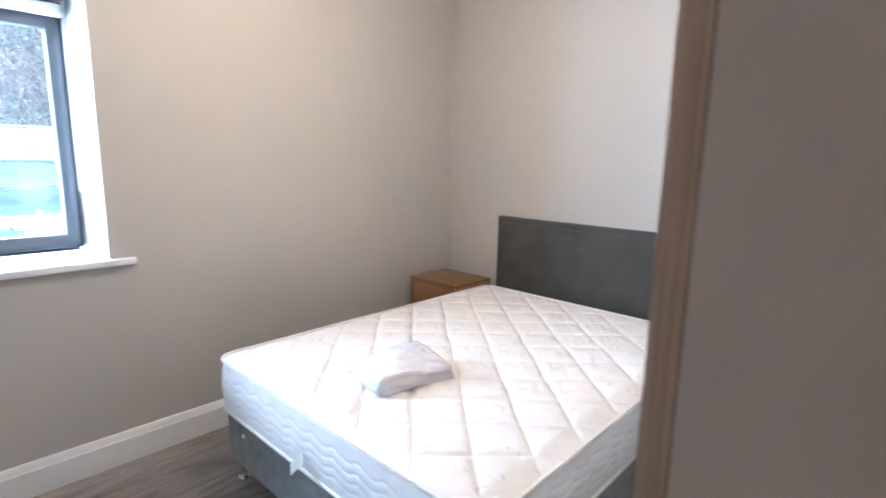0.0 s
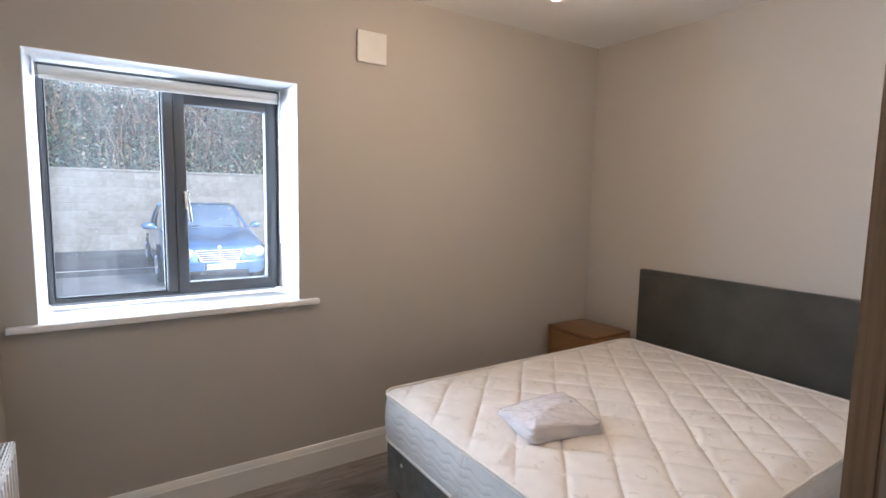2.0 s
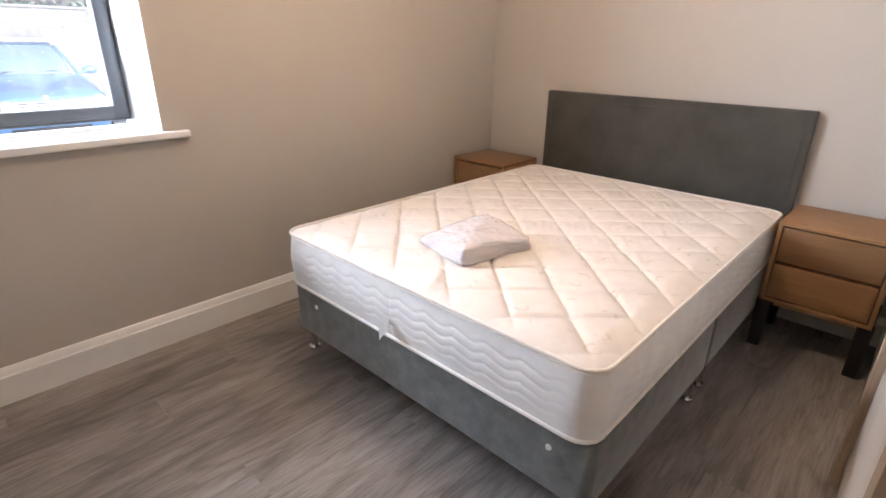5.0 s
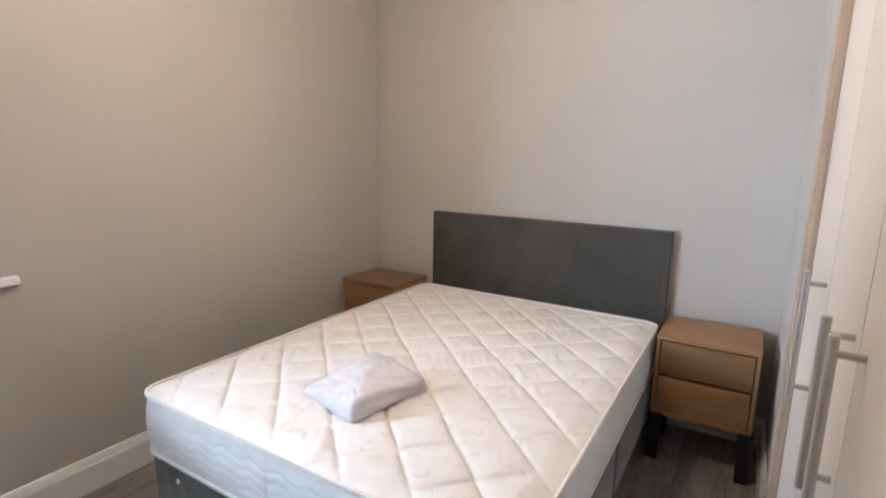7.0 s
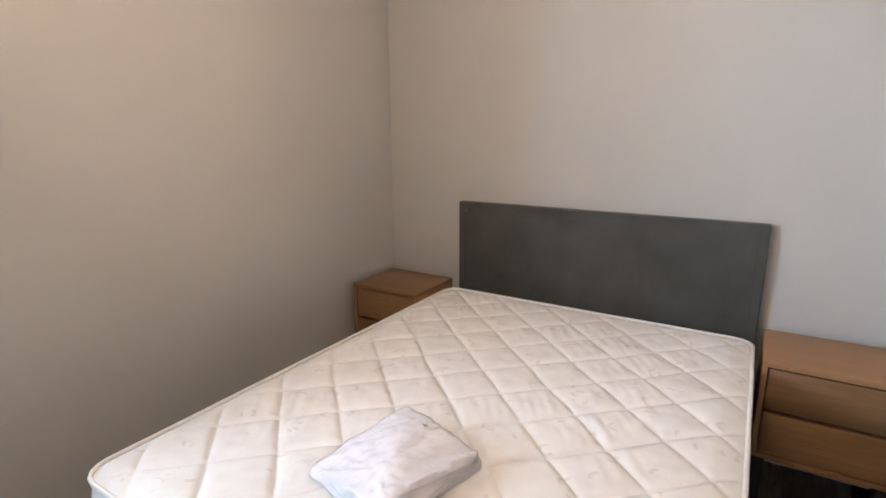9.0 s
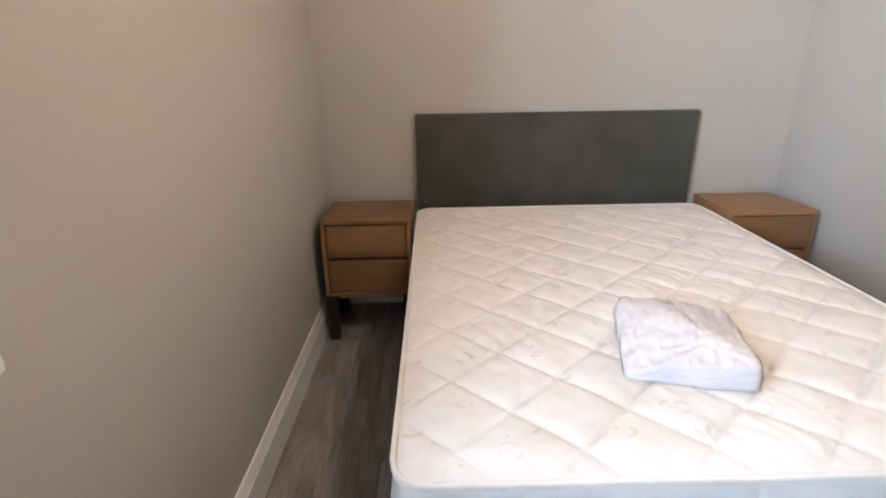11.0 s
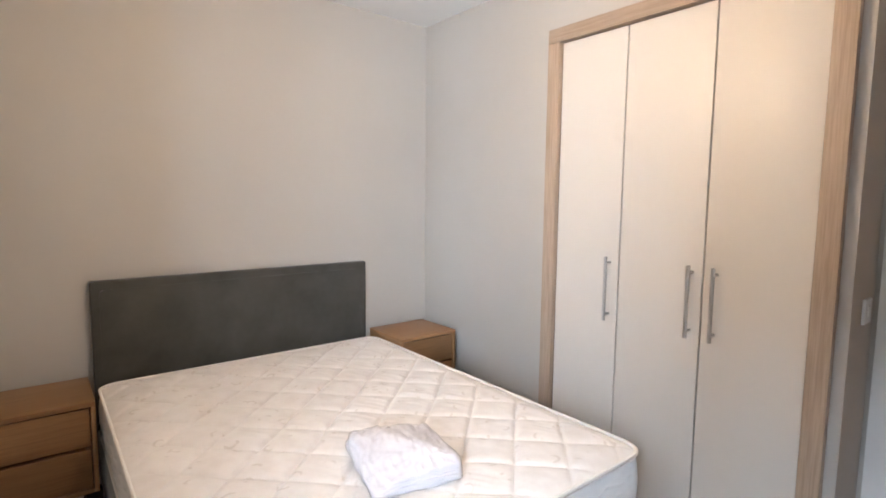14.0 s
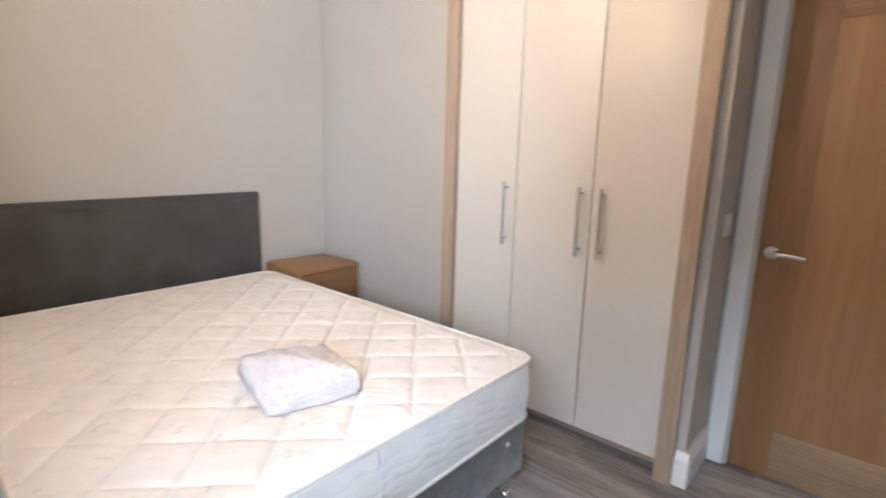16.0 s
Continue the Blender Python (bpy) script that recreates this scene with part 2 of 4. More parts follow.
def dusty_hazed_glass():
    """Clear pane with gloss and a thin film: rain-streaked dust plus painted-in glare haze."""
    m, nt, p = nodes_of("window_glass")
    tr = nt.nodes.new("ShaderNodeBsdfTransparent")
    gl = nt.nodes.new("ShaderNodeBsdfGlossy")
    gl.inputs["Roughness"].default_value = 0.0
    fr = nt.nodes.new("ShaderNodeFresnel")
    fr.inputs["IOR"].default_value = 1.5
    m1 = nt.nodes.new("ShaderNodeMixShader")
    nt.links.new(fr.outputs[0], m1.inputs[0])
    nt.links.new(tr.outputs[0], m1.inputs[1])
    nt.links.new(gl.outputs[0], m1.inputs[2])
    # milky film: streaky dust, and an even veil standing in for outdoor glare
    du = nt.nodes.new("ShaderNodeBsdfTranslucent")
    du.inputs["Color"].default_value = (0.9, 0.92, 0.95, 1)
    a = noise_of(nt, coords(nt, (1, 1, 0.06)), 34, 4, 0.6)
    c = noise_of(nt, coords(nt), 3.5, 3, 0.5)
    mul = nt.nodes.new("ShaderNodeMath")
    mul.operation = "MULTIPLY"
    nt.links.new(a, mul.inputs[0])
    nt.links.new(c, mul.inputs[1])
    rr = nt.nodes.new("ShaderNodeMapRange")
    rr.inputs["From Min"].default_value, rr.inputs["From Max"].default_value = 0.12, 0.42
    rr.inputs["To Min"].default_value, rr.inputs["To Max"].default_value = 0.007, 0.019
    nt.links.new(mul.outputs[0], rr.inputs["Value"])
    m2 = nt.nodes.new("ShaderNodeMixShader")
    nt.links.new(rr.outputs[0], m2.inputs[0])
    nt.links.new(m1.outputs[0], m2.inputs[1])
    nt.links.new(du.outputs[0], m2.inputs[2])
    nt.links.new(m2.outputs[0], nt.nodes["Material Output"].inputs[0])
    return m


M_GLASS = dusty_hazed_glass()


# ---- building helpers ----


def slab(x0, y0, z0, x1, y1, z1, bev=0.0, seg=2, bm=None):
    """A bevelled block, added to bm or to a new one."""
    own = bmesh.new()
    bmesh.ops.create_cube(own, size=1)
    for v in own.verts:
        v.co = Vector(((x0 + x1) / 2 + v.co.x * (x1 - x0), (y0 + y1) / 2 + v.co.y * (y1 - y0), (z0 + z1) / 2 + v.co.z * (z1 - z0)))
    if bev > 0:
        bmesh.ops.bevel(own, geom=own.edges[:], offset=bev, segments=seg, profile=0.6, affect="EDGES")
    if bm is None:
        return own
    me = bpy.data.meshes.new("tmp")
    own.to_mesh(me)
    own.free()
    bm.from_mesh(me)
    bpy.data.meshes.remove(me)
    return bm


def rod(a, b, r0, r1=None, seg=20, bm=None, bev=0.0):
    """A capped round bar from a to b."""
    own = bm or bmesh.new()
    a, b = Vector(a), Vector(b)
    d = b - a
    q = d.to_track_quat("Z", "Y").to_matrix().to_4x4()
    rings = [(0, r0), (d.length, r0 if r1 is None else r1)]
    if bev > 0:
        rr = r0 if r1 is None else r1
        rings = [(0, r0 - bev), (bev, r0), (d.length - bev, rr), (d.length, rr - bev)]
    loops = []
    for h, r in rings:
        loops.append([own.verts.new((Matrix.Translation(a) @ q) @ Vector((r * math.cos(2 * math.pi * i / seg), r * math.sin(2 * math.pi * i / seg), h))) for i in range(seg)])
    for l0, l1 in zip(loops, loops[1:]):
        for i in range(seg):
            own.faces.new((l0[i], l0[(i + 1) % seg], l1[(i + 1) % seg], l1[i]))
    own.faces.new(loops[0][::-1])
    own.faces.new(loops[-1])
    return own


def tube(points, r, seg=10, bm=None, closed=False):
    """A round bar along a line of points."""
    own = bm or bmesh.new()
    pts = [Vector(p) for p in points]
    n = len(pts)
    loops = []
    up = Vector((0, 0, 1))
    for i, p in enumerate(pts):
        if closed:
            d = pts[(i + 1) % n] - pts[i - 1]
        else:
            d = pts[min(i + 1, n - 1)] - pts[max(i - 1, 0)]
        d.normalize()
        ref = up if abs(d.z) < 0.9 else Vector((1, 0, 0))
        u = d.cross(ref).normalized()
        w = u.cross(d)
        loops.append([own.verts.new(p + r * (math.cos(2 * math.pi * k / seg) * u + math.sin(2 * math.pi * k / seg) * w)) for k in range(seg)])
    pairs = list(zip(loops, loops[1:])) + ([(loops[-1], loops[0])] if closed else [])
    for l0, l1 in pairs:
        for k in range(seg):
            own.faces.new((l0[k], l0[(k + 1) % seg], l1[(k + 1) % seg], l1[k]))
    if not closed:
        own.faces.new(loops[0][::-1])
        own.faces.new(loops[-1])
    return own


def sweep(profile, a, b, out, bm=None):
    """A moulding: profile points (out, up) carried from a to b; out is the horizontal direction off the wall."""
    own = bm or bmesh.new()
    o = Vector(out)
    ends = [[own.verts.new(Vector(p) + o * u + Vector((0, 0, w))) for u, w in profile] for p in (a, b)]
    n = len(profile)
    for i in range(n):
        own.faces.new((ends[0][i], ends[0][(i + 1) % n], ends[1][(i + 1) % n], ends[1][i]))
    own.faces.new(ends[0][::-1])
    own.faces.new(ends[1])
    return own


def mesh_of(name, bm, material, smooth=False):
    me = bpy.data.meshes.new(name)
    bmesh.ops.recalc_face_normals(bm, faces=bm.faces[:])
    bm.to_mesh(me)
    bm.free()
    me.materials.append(material)
    if smooth:
        me.polygons.foreach_set("use_smooth", [True] * len(me.polygons))
        me.set_sharp_from_angle(angle=radians(38))
    return me


def part(name, bm, material, parent=None, label="", smooth=True):
    ob = new(name, mesh_of(name, bm, material, smooth))
    if parent is not None:
        ob.parent = parent
    if label:
        tagged(ob, label)
    return ob


def thing(name, x, y, z, label, category, group="", kind="", rz=0):
    ob = new(name)
    ob.empty_display_size = 0.1
    ob.matrix_basis = pose(x, y, z, 0, 0, rz)
    return tagged(ob, label, category, group, kind)


def setting(name, bm, material, label, category, smooth=False):
    return tagged(part(name, bm, material, None, "", smooth), label, category, "", "structure")


# ---- the room's shell ----
WX = 2.320       # wall on the wardrobe side
YB = -3.245       # wall behind the radiator
DX = 2.600        # wall with the door
PY = -2.286      # corner of the pier beside the door
H = 2.473
W0, W1, S0, S1 = -3.130, -2.105, 0.913, 1.962   # window opening
FX = -0.25       # inner face of the window frame

bm = slab(-0.36, YB - 0.15, -0.12, DX + 0.5, 0.15, -0.006)
floor = setting("floor", bm, M_JOINT, "grey wood-look plank floor with tight joints", "floor")

bm = bmesh.new()
slab(-0.36, YB, 0, 0, W0, H, bm=bm)
slab(-0.36, W1, 0, 0, 0, H, bm=bm)
slab(-0.36, W0, 0, 0, W1, S0, bm=bm)
slab(-0.36, W0, S1, 0, W1, H, bm=bm)
bmesh.ops.remove_doubles(bm, verts=bm.verts[:], dist=0.0005)
wall_window = setting("wall_window", bm, M_WALL, "matt greige painted wall with a window opening", "wall")
wall_headboard = setting("wall_headboard", slab(-0.36, 0, 0, DX + 0.5, 0.15, H), M_WALL, "matt greige painted wall behind the bed", "wall")
wall_back = setting("wall_back", slab(-0.36, YB - 0.15, 0, DX + 0.15, YB, H), M_WALL, "matt greige painted wall carrying the radiator", "wall")

# wall beside the wardrobe, its pier and the return to the door
WD0, WD1, WDH = -2.252, -1.047, 2.190   # outer edges and top of the oak frame
bm = bmesh.new()
rim = [(PY, 0), (WD0 + 0.045, 0), (WD0 + 0.045, WDH - 0.04), (WD1 - 0.045, WDH - 0.04), (WD1 - 0.045, 0), (0, 0), (0, H), (PY, H)]
near, back = [[bm.verts.new((x, y, z)) for y, z in rim] for x in (WX, WX + 0.12)]
bm.faces.new(near[::-1])
bm.faces.new(back)
for k in range(8):
    bm.faces.new((near[k], near[(k + 1) % 8], back[(k + 1) % 8], back[k]))
bmesh.ops.recalc_face_normals(bm, faces=bm.faces[:])
wall_wardrobe = setting("wall_wardrobe", bm, M_WALL, "matt greige painted wall around the built-in wardrobe", "wall")
setting("wall_return", slab(WX + 0.12, PY, 0, DX + 0.15, PY + 0.1, H), M_WALL, "matt greige painted return beside the door", "wall")
setting("wall_behind_wardrobe", slab(WX + 0.6, PY + 0.1, 0, WX + 0.72, 0, H), M_WALL, "plain wall closing the wardrobe recess", "wall")

D0, D1, DH = -3.136, -2.376, 2.0        # door opening
bm = bmesh.new()
slab(DX, D1, 0, DX + 0.15, PY, H, bm=bm)
slab(DX, YB, 0, DX + 0.15, D0, H, bm=bm)
slab(DX, D0, DH, DX + 0.15, D1, H, bm=bm)
wall_door = setting("wall_door", bm, M_WALL, "matt greige painted wall around the oak door", "wall")
setting("wall_hall", slab(DX + 0.45, YB - 0.15, 0, DX + 0.5, PY + 0.1, H), M_WALL, "plain wall beyond the door", "wall")
ceiling = setting("ceiling", slab(-0.36, YB - 0.15, H, DX + 0.5, 0.15, H + 0.2), M_CEIL, "smooth white painted ceiling", "ceiling")

# skirting boards: square foot, stepped and rounded top
SK = [(0, 0), (0.021, 0), (0.021, 0.108), (0.0195, 0.111), (0.0165, 0.113), (0.012, 0.128), (0.007, 0.139), (0.004, 0.142), (0, 0.142)]


def skirting(a, b, out, label="white gloss moulded skirting board along the wall"):
    return setting("baseboard", sweep(SK, a, b, out), M_WHITE, label, "skirting board", False)


skirting((0, YB, 0), (0, -0.018, 0), (1, 0, 0))
skirting((0, 0, 0), (WX, 0, 0), (0, -1, 0))
skirting((WX, -0.018, 0), (WX, WD1, 0), (-1, 0, 0))
skirting((WX, WD0, 0), (WX, PY - 0.018, 0), (-1, 0, 0), "short white skirting board on the pier")
skirting((WX, PY, 0), (DX, PY, 0), (0, -1, 0), "white skirting board on the return to the door")
skirting((0.018, YB, 0), (DX, YB, 0), (0, 1, 0))

# ---- window ----
M_SEAL = plastic("grey_sealing_strip", (0.10, 0.105, 0.11), 0.5)
window = thing("window_1", FX, (W0 + W1) / 2, S0, "anthracite framed window with a fixed pane and a side-hung casement", "window", kind="structure")
wl, wr, wt = W0 + 0.018 - (W0 + W1) / 2, W1 - 0.033 - (W0 + W1) / 2, S1 - S0 - 0.003
MU = -2.635 - (W0 + W1) / 2     # middle of the mullion


def ring(x0, x1, y0, z0, y1, z1, w, bev=0.005, bm=None, wb=None):
    """Four bars round an opening."""
    bm = bm or bmesh.new()
    wb = wb or w
    slab(x0, y0, z0, x1, y0 + w, z1, bev, bm=bm)
    slab(x0, y1 - w, z0, x1, y1, z1, bev, bm=bm)
    slab(x0, y0 + w - 0.004, z0, x1 - 0.0015, y1 - w + 0.004, z0 + wb, bev, bm=bm)
    slab(x0, y0 + w - 0.004, z1 - w, x1 - 0.0015, y1 - w + 0.004, z1, bev, bm=bm)
    return bm


drops = random.Random(3)
M_DROP = plastic("dried_raindrop", (0.62, 0.64, 0.66), 0.25, 0.8)
CT = wt - 0.066                # top of the casement
bm = ring(-0.07, 0.0, wl, 0.03, wr, wt, 0.021)
slab(-0.07, MU + 0.02, CT + 0.001, -0.001, wr - 0.018, wt - 0.018, 0.004, bm=bm)
part("window_frame", bm, M_ANTH, window)
part("mullion", slab(-0.068, MU - 0.027, 0.045, 0.012, MU + 0.024, wt - 0.03, 0.012, 3), M_ANTH, window)
cas = part("casement", ring(-0.024, 0.018, MU + 0.023, 0.044, wr - 0.014, CT, 0.047, 0.007), M_ANTH, window, "opening casement in an anthracite frame")
part("glazing_bead", ring(-0.045, -0.004, wl + 0.018, 0.048, MU - 0.026, wt - 0.018, 0.008, 0.002), M_GASKET, window)
part("glazing_bead", ring(-0.03, 0.010, MU + 0.066, 0.087, wr - 0.057, CT - 0.043, 0.0045, 0.0015), M_SEAL, window, "grey sealing strip")
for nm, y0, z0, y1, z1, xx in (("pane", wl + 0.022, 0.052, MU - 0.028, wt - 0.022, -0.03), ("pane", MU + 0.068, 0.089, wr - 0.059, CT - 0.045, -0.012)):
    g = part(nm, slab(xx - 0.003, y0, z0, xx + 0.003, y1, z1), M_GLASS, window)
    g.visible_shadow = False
    bm = bmesh.new()
    for _k in range(260):
        dy, dz, r = drops.uniform(y0 + 0.008, y1 - 0.008), drops.uniform(z0 + 0.008, z1 - 0.008), drops.choice((0.0006, 0.0009, 0.0012, 0.0017))
        tip = bm.verts.new((xx - 0.0034 - r * 0.8, dy, dz - r * 0.4))
        rim = [bm.verts.new((xx - 0.0034, dy + r * math.cos(k * 1.0472), dz + r * 1.25 * math.sin(k * 1.0472))) for k in range(6)]
        for k in range(6):
            bm.faces.new((rim[k], rim[(k + 1) % 6], tip))
    tagged(part("raindrops", bm, M_DROP, window, "small raindrops drying on the glass"), kind="stuff").visible_shadow = False
bm = slab(0.018, MU + 0.048, 0.44, 0.026, MU + 0.076, 0.53, 0.003)
part("handle", bm, M_CHROME, cas, "white metal window handle")
bm = tube([(0.026, MU + 0.062, 0.515), (0.05, MU + 0.062, 0.515), (0.058, MU + 0.064, 0.505), (0.060, MU + 0.070, 0.47), (0.060, MU + 0.076, 0.40), (0.058, MU + 0.078, 0.385)], 0.008, 10)
part("lever", bm, M_CHROME, cas, "chromed window lever")

# reveal linings and the sill
bm = slab(FX - 0.06, W0, S0, 0.001, W0 + 0.003, S1)
for v in bm.verts:
    if v.co.y > W0 + 0.001 and v.co.x < -0.1:
        v.co.y = W0 + 0.019
right = slab(FX - 0.06, W1 - 0.003, S0, 0.001, W1, S1)
for v in right.verts:
    if v.co.y < W1 - 0.001 and v.co.x < -0.1:
        v.co.y = W1 - 0.034
me_r = bpy.data.meshes.new("tmp")
right.to_mesh(me_r)
bm.from_mesh(me_r)
slab(FX, W0 + 0.003, S1 - 0.003, 0.001, W1 - 0.003, S1, bm=bm)
setting("trim", bm, M_REVEAL, "white painted plaster window reveal", "window reveal")
bm = slab(FX + 0.0, W0 + 0.003, S0 - 0.001, 0.0, W1 - 0.003, S0 + 0.006)
slab(0.0015, W0 - 0.095, S0 - 0.024, 0.036, W1 + 0.095, S0 + 0.006, 0.010, 4, bm=bm)
setting("window_sill", bm, M_WHITE, "white painted window board with a rounded nose", "window sill")

blind = thing("roller_blind", FX + 0.03, (W0 + W1) / 2, S1, "white roller blind wound up at the top of the window", "blind")
part("roll", rod((0.035, wl + 0.016, -0.05), (0.035, wr - 0.016, -0.05), 0.024, seg=24), M_BLIND, blind)
part("hem_bar", slab(0.052, wl + 0.018, -0.082, 0.062, wr - 0.018, -0.066, 0.004), M_VINYL, blind)
for yy in (wl + 0.006, wr - 0.012):
    part("bracket", slab(0.005, yy, -0.082, 0.066, yy + 0.006, -0.006, 0.002), M_CHROME, blind)
loop = [(0.07 + 0.006 * math.sin(a), wr - 0.014, -0.42 + 0.36 * math.cos(a)) for a in [2 * math.pi * i / 40 for i in range(40)]]
part("cord", tube(loop, 0.0018, 6, closed=True), M_VINYL, blind, "white bead chain loop")

vent = thing("wall_vent", 0, -1.722, 2.187, "square white plastic ventilation cover on the wall", "vent")
part("cover", slab(0.008, -0.080, -0.078, 0.022, 0.080, 0.078, 0.005, 3), M_VINYL, vent)
part("base", slab(0, -0.072, -0.07, 0.009, 0.072, 0.07, 0.002), M_VINYL, vent)

# ---- built-in wardrobe ----
ward = thing("wardrobe", WX, (WD0 + WD1) / 2, 0, "built-in wardrobe with three cream doors in a pale oak frame", "wardrobe")
wy0, wy1 = WD0 - (WD0 + WD1) / 2, WD1 - (WD0 + WD1) / 2
SF = 0.066                     # width of the oak frame
part("carcass", slab(0.09, wy0 + 0.05, 0.0, 0.58, wy1 - 0.05, WDH - 0.05), M_DARK, ward, "dark inside of the cabinet")
for a in (wy0, wy1 - SF):
    part("stile", slab(-0.040, a, 0.0, -0.0123, a + SF, WDH - SF, 0.002), M_FRAME, ward, "pale oak upright of the frame")
    part("frame_lining", slab(-0.012, a + (0.001 if a == wy0 else 0.0), 0.0, 0.028, a + SF - (0.0 if a == wy0 else 0.001), WDH - SF, 0.002), M_FRAME, ward, "pale oak lining behind the upright")
part("frame_head", slab(-0.040, wy0, WDH - SF, 0.028, wy1, WDH, 0.0025), M_FRAME_H, ward, "pale oak head of the frame")
part("plinth", slab(0.070, wy0 + SF, 0.0, 0.088, wy1 - SF, 0.072), M_FRAME_H, ward, "recessed pale oak plinth")
gap = 0.0065
EDGES = (wy1 - SF - gap / 2, -1.462 - (WD0 + WD1) / 2, -1.827 - (WD0 + WD1) / 2, wy0 + SF + gap / 2)   # joints between the doors
for yc in EDGES[1:3]:
    part("meeting_panel", slab(0.008, yc - 0.03, 0.076, 0.026, yc + 0.03, WDH - SF - 0.006), M_CREAM, ward, "cream panel edge behind the doors")
for i in range(3):
    y1, y0 = EDGES[i] - gap / 2, EDGES[i + 1] + gap / 2
    d = part("door", slab(-0.016, y0, 0.076, 0.004, y1, WDH - SF - 0.006, 0.0015), M_CREAM, ward, "plain cream cabinet door")
    hy = (-1.419, -1.786, -1.879)[i] - (WD0 + WD1) / 2
    bm = rod((-0.053, hy, 0.846), (-0.053, hy, 1.132), 0.0072, seg=16, bev=0.0015)
    for hz in (0.873, 1.105):
        rod((-0.015, hy, hz), (-0.050, hy, hz), 0.0055, seg=12, bm=bm)
    part("handle", bm, M_STEEL, d, "brushed steel bar handle")

# ---- bed ----
BX0, BX1, BYF, BYH = 0.468, 1.838, -1.888, -0.135
bed = thing("bed", (BX0 + BX1) / 2, -1.0, 0, "grey suede divan bed base with a tall charcoal headboard", "bed")
cx, cy = (BX0 + BX1) / 2, -1.0


def rounded_block(x0, y0, z0, x1, y1, z1, r, edge, seg=6):
    """A block with vertical corners of radius r and softened top and bottom edges."""
    bm = bmesh.new()
    rings = []
    for inset, z in ((edge, z0), (edge * 0.3, z0 + edge * 0.3), (0, z0 + edge), (0, z1 - edge), (edge * 0.3, z1 - edge * 0.3), (edge, z1)):
        pts = []
        for qx, qy, a0 in ((x1 - r, y1 - r, 0), (x0 + r, y1 - r, 90), (x0 + r, y0 + r, 180), (x1 - r, y0 + r, 270)):
            for k in range(seg + 1):
                a = radians(a0 + 90 * k / seg)
                pts.append((qx + (r - inset) * math.cos(a), qy + (r - inset) * math.sin(a), z))
        rings.append([bm.verts.new(p) for p in pts])
    n = len(rings[0])
    for l0, l1 in zip(rings, rings[1:]):
        for k in range(n):
            bm.faces.new((l0[k], l0[(k + 1) % n], l1[(k + 1) % n], l1[k]))
    bm.faces.new(rings[0][::-1])
    bm.faces.new(rings[-1])
    return bm


MZ0, MZ1 = 0.346, 0.580
ym = -0.95 - cy
part("base_foot_half", rounded_block(BX0 - cx, BYF + 0.026 - cy, 0.124, BX1 - cx, ym - 0.0006, MZ0 - 0.002, 0.03, 0.012), M_SUEDE, bed)
part("base_head_half", rounded_block(BX0 - cx, ym + 0.0006, 0.124, BX1 - cx, -0.056 - cy, MZ0 - 0.002, 0.02, 0.012), M_SUEDE, bed)
bm = slab(0.466 - cx, -0.052 - cy, 0.20, 1.843 - cx, -0.004 - cy, 1.003, 0.012, 4)
hbd = part("headboard", bm, M_HEADB, bed, "charcoal suede upholstered headboard")
seam = [(0.502, 0.60), (0.502, 0.93), (0.505, 0.955), (0.516, 0.961), (1.17, 0.961), (1.793, 0.961), (1.804, 0.955), (1.807, 0.93), (1.807, 0.60)]
part("border_seam", tube([(x - cx, -0.0525 - cy, z) for x, z in seam], 0.0022, 6), M_HEADB, hbd, "stitched seam along the edge")
for lx in (0.492, 1.808):
    for ly in (-1.806, -1.01, -0.886, -0.20):
        bm = rod((lx - cx, ly - cy, 0.012), (lx - cx, ly - cy, 0.126), 0.014, 0.02, 16)
        rod((lx - cx, ly - cy, 0.0), (lx - cx, ly - cy, 0.013), 0.024, 0.024, 16, bm, 0.003)
        part("leg", bm, M_CHROME, bed, "short chrome foot")
for bx in (0.627, 1.713):
    part("stud", rod((bx - cx, BYF + 0.028 - cy, 0.272), (bx - cx, BYF + 0.022 - cy, 0.272), 0.010, 0.008, 16), M_VINYL, bed, "small white plastic stud")

# ---- mattress ----
mat_thing = thing("mattress", cx, cy, MZ0, "cream quilted mattress with a diamond pattern and white wavy border", "mattress")
Q = 0.16


def quilt(x, y):
    """Depth of the stitched diamonds at a point of the top."""
    dx, dy = (x - 1.412) / 0.236, (y + 1.029) / 0.224
    wob = 0.05 * noise.noise(Vector((x * 4, y * 4, 3)))
    a, b = dx + dy + wob, dx - dy - wob
    da, db = abs(a - round(a)) * Q, abs(b - round(b)) * Q
    puff = (1 - math.exp(-da / 0.0055)) * (1 - math.exp(-db / 0.0055))
    swell = (1 - math.exp(-da / 0.03)) * (1 - math.exp(-db / 0.03))
    crease = 0.0016 * noise.noise(Vector((x * 26, y * 26, 1))) + 0.0032 * noise.noise(Vector((x * 13, y * 13, 7)))
    along, across = x * 0.55 - y * 0.84, x * 0.84 + y * 0.55
    gather = max(0.0, noise.noise(Vector((x * 3.1, y * 3.1, 11))) + 0.12)
    wrinkle = 0.0110 * gather * noise.noise(Vector((along * 8, across * 44, 2)))
    return 0.010 * puff + 0.008 * swell + (crease + wrinkle) * puff


def inset_of(x, y, r=0.07):
    """Distance inside the rounded outline of the top."""
    qx = max(BX0 + r - x, x - (BX1 - r), 0)
    qy = max(BYF + r - y, y - (BYH - 0.01 - r), 0)
    if qx > 0 and qy > 0:
        return r - math.hypot(qx, qy)
    return min(x - BX0, BX1 - x, y - BYF, BYH - 0.01 - y)


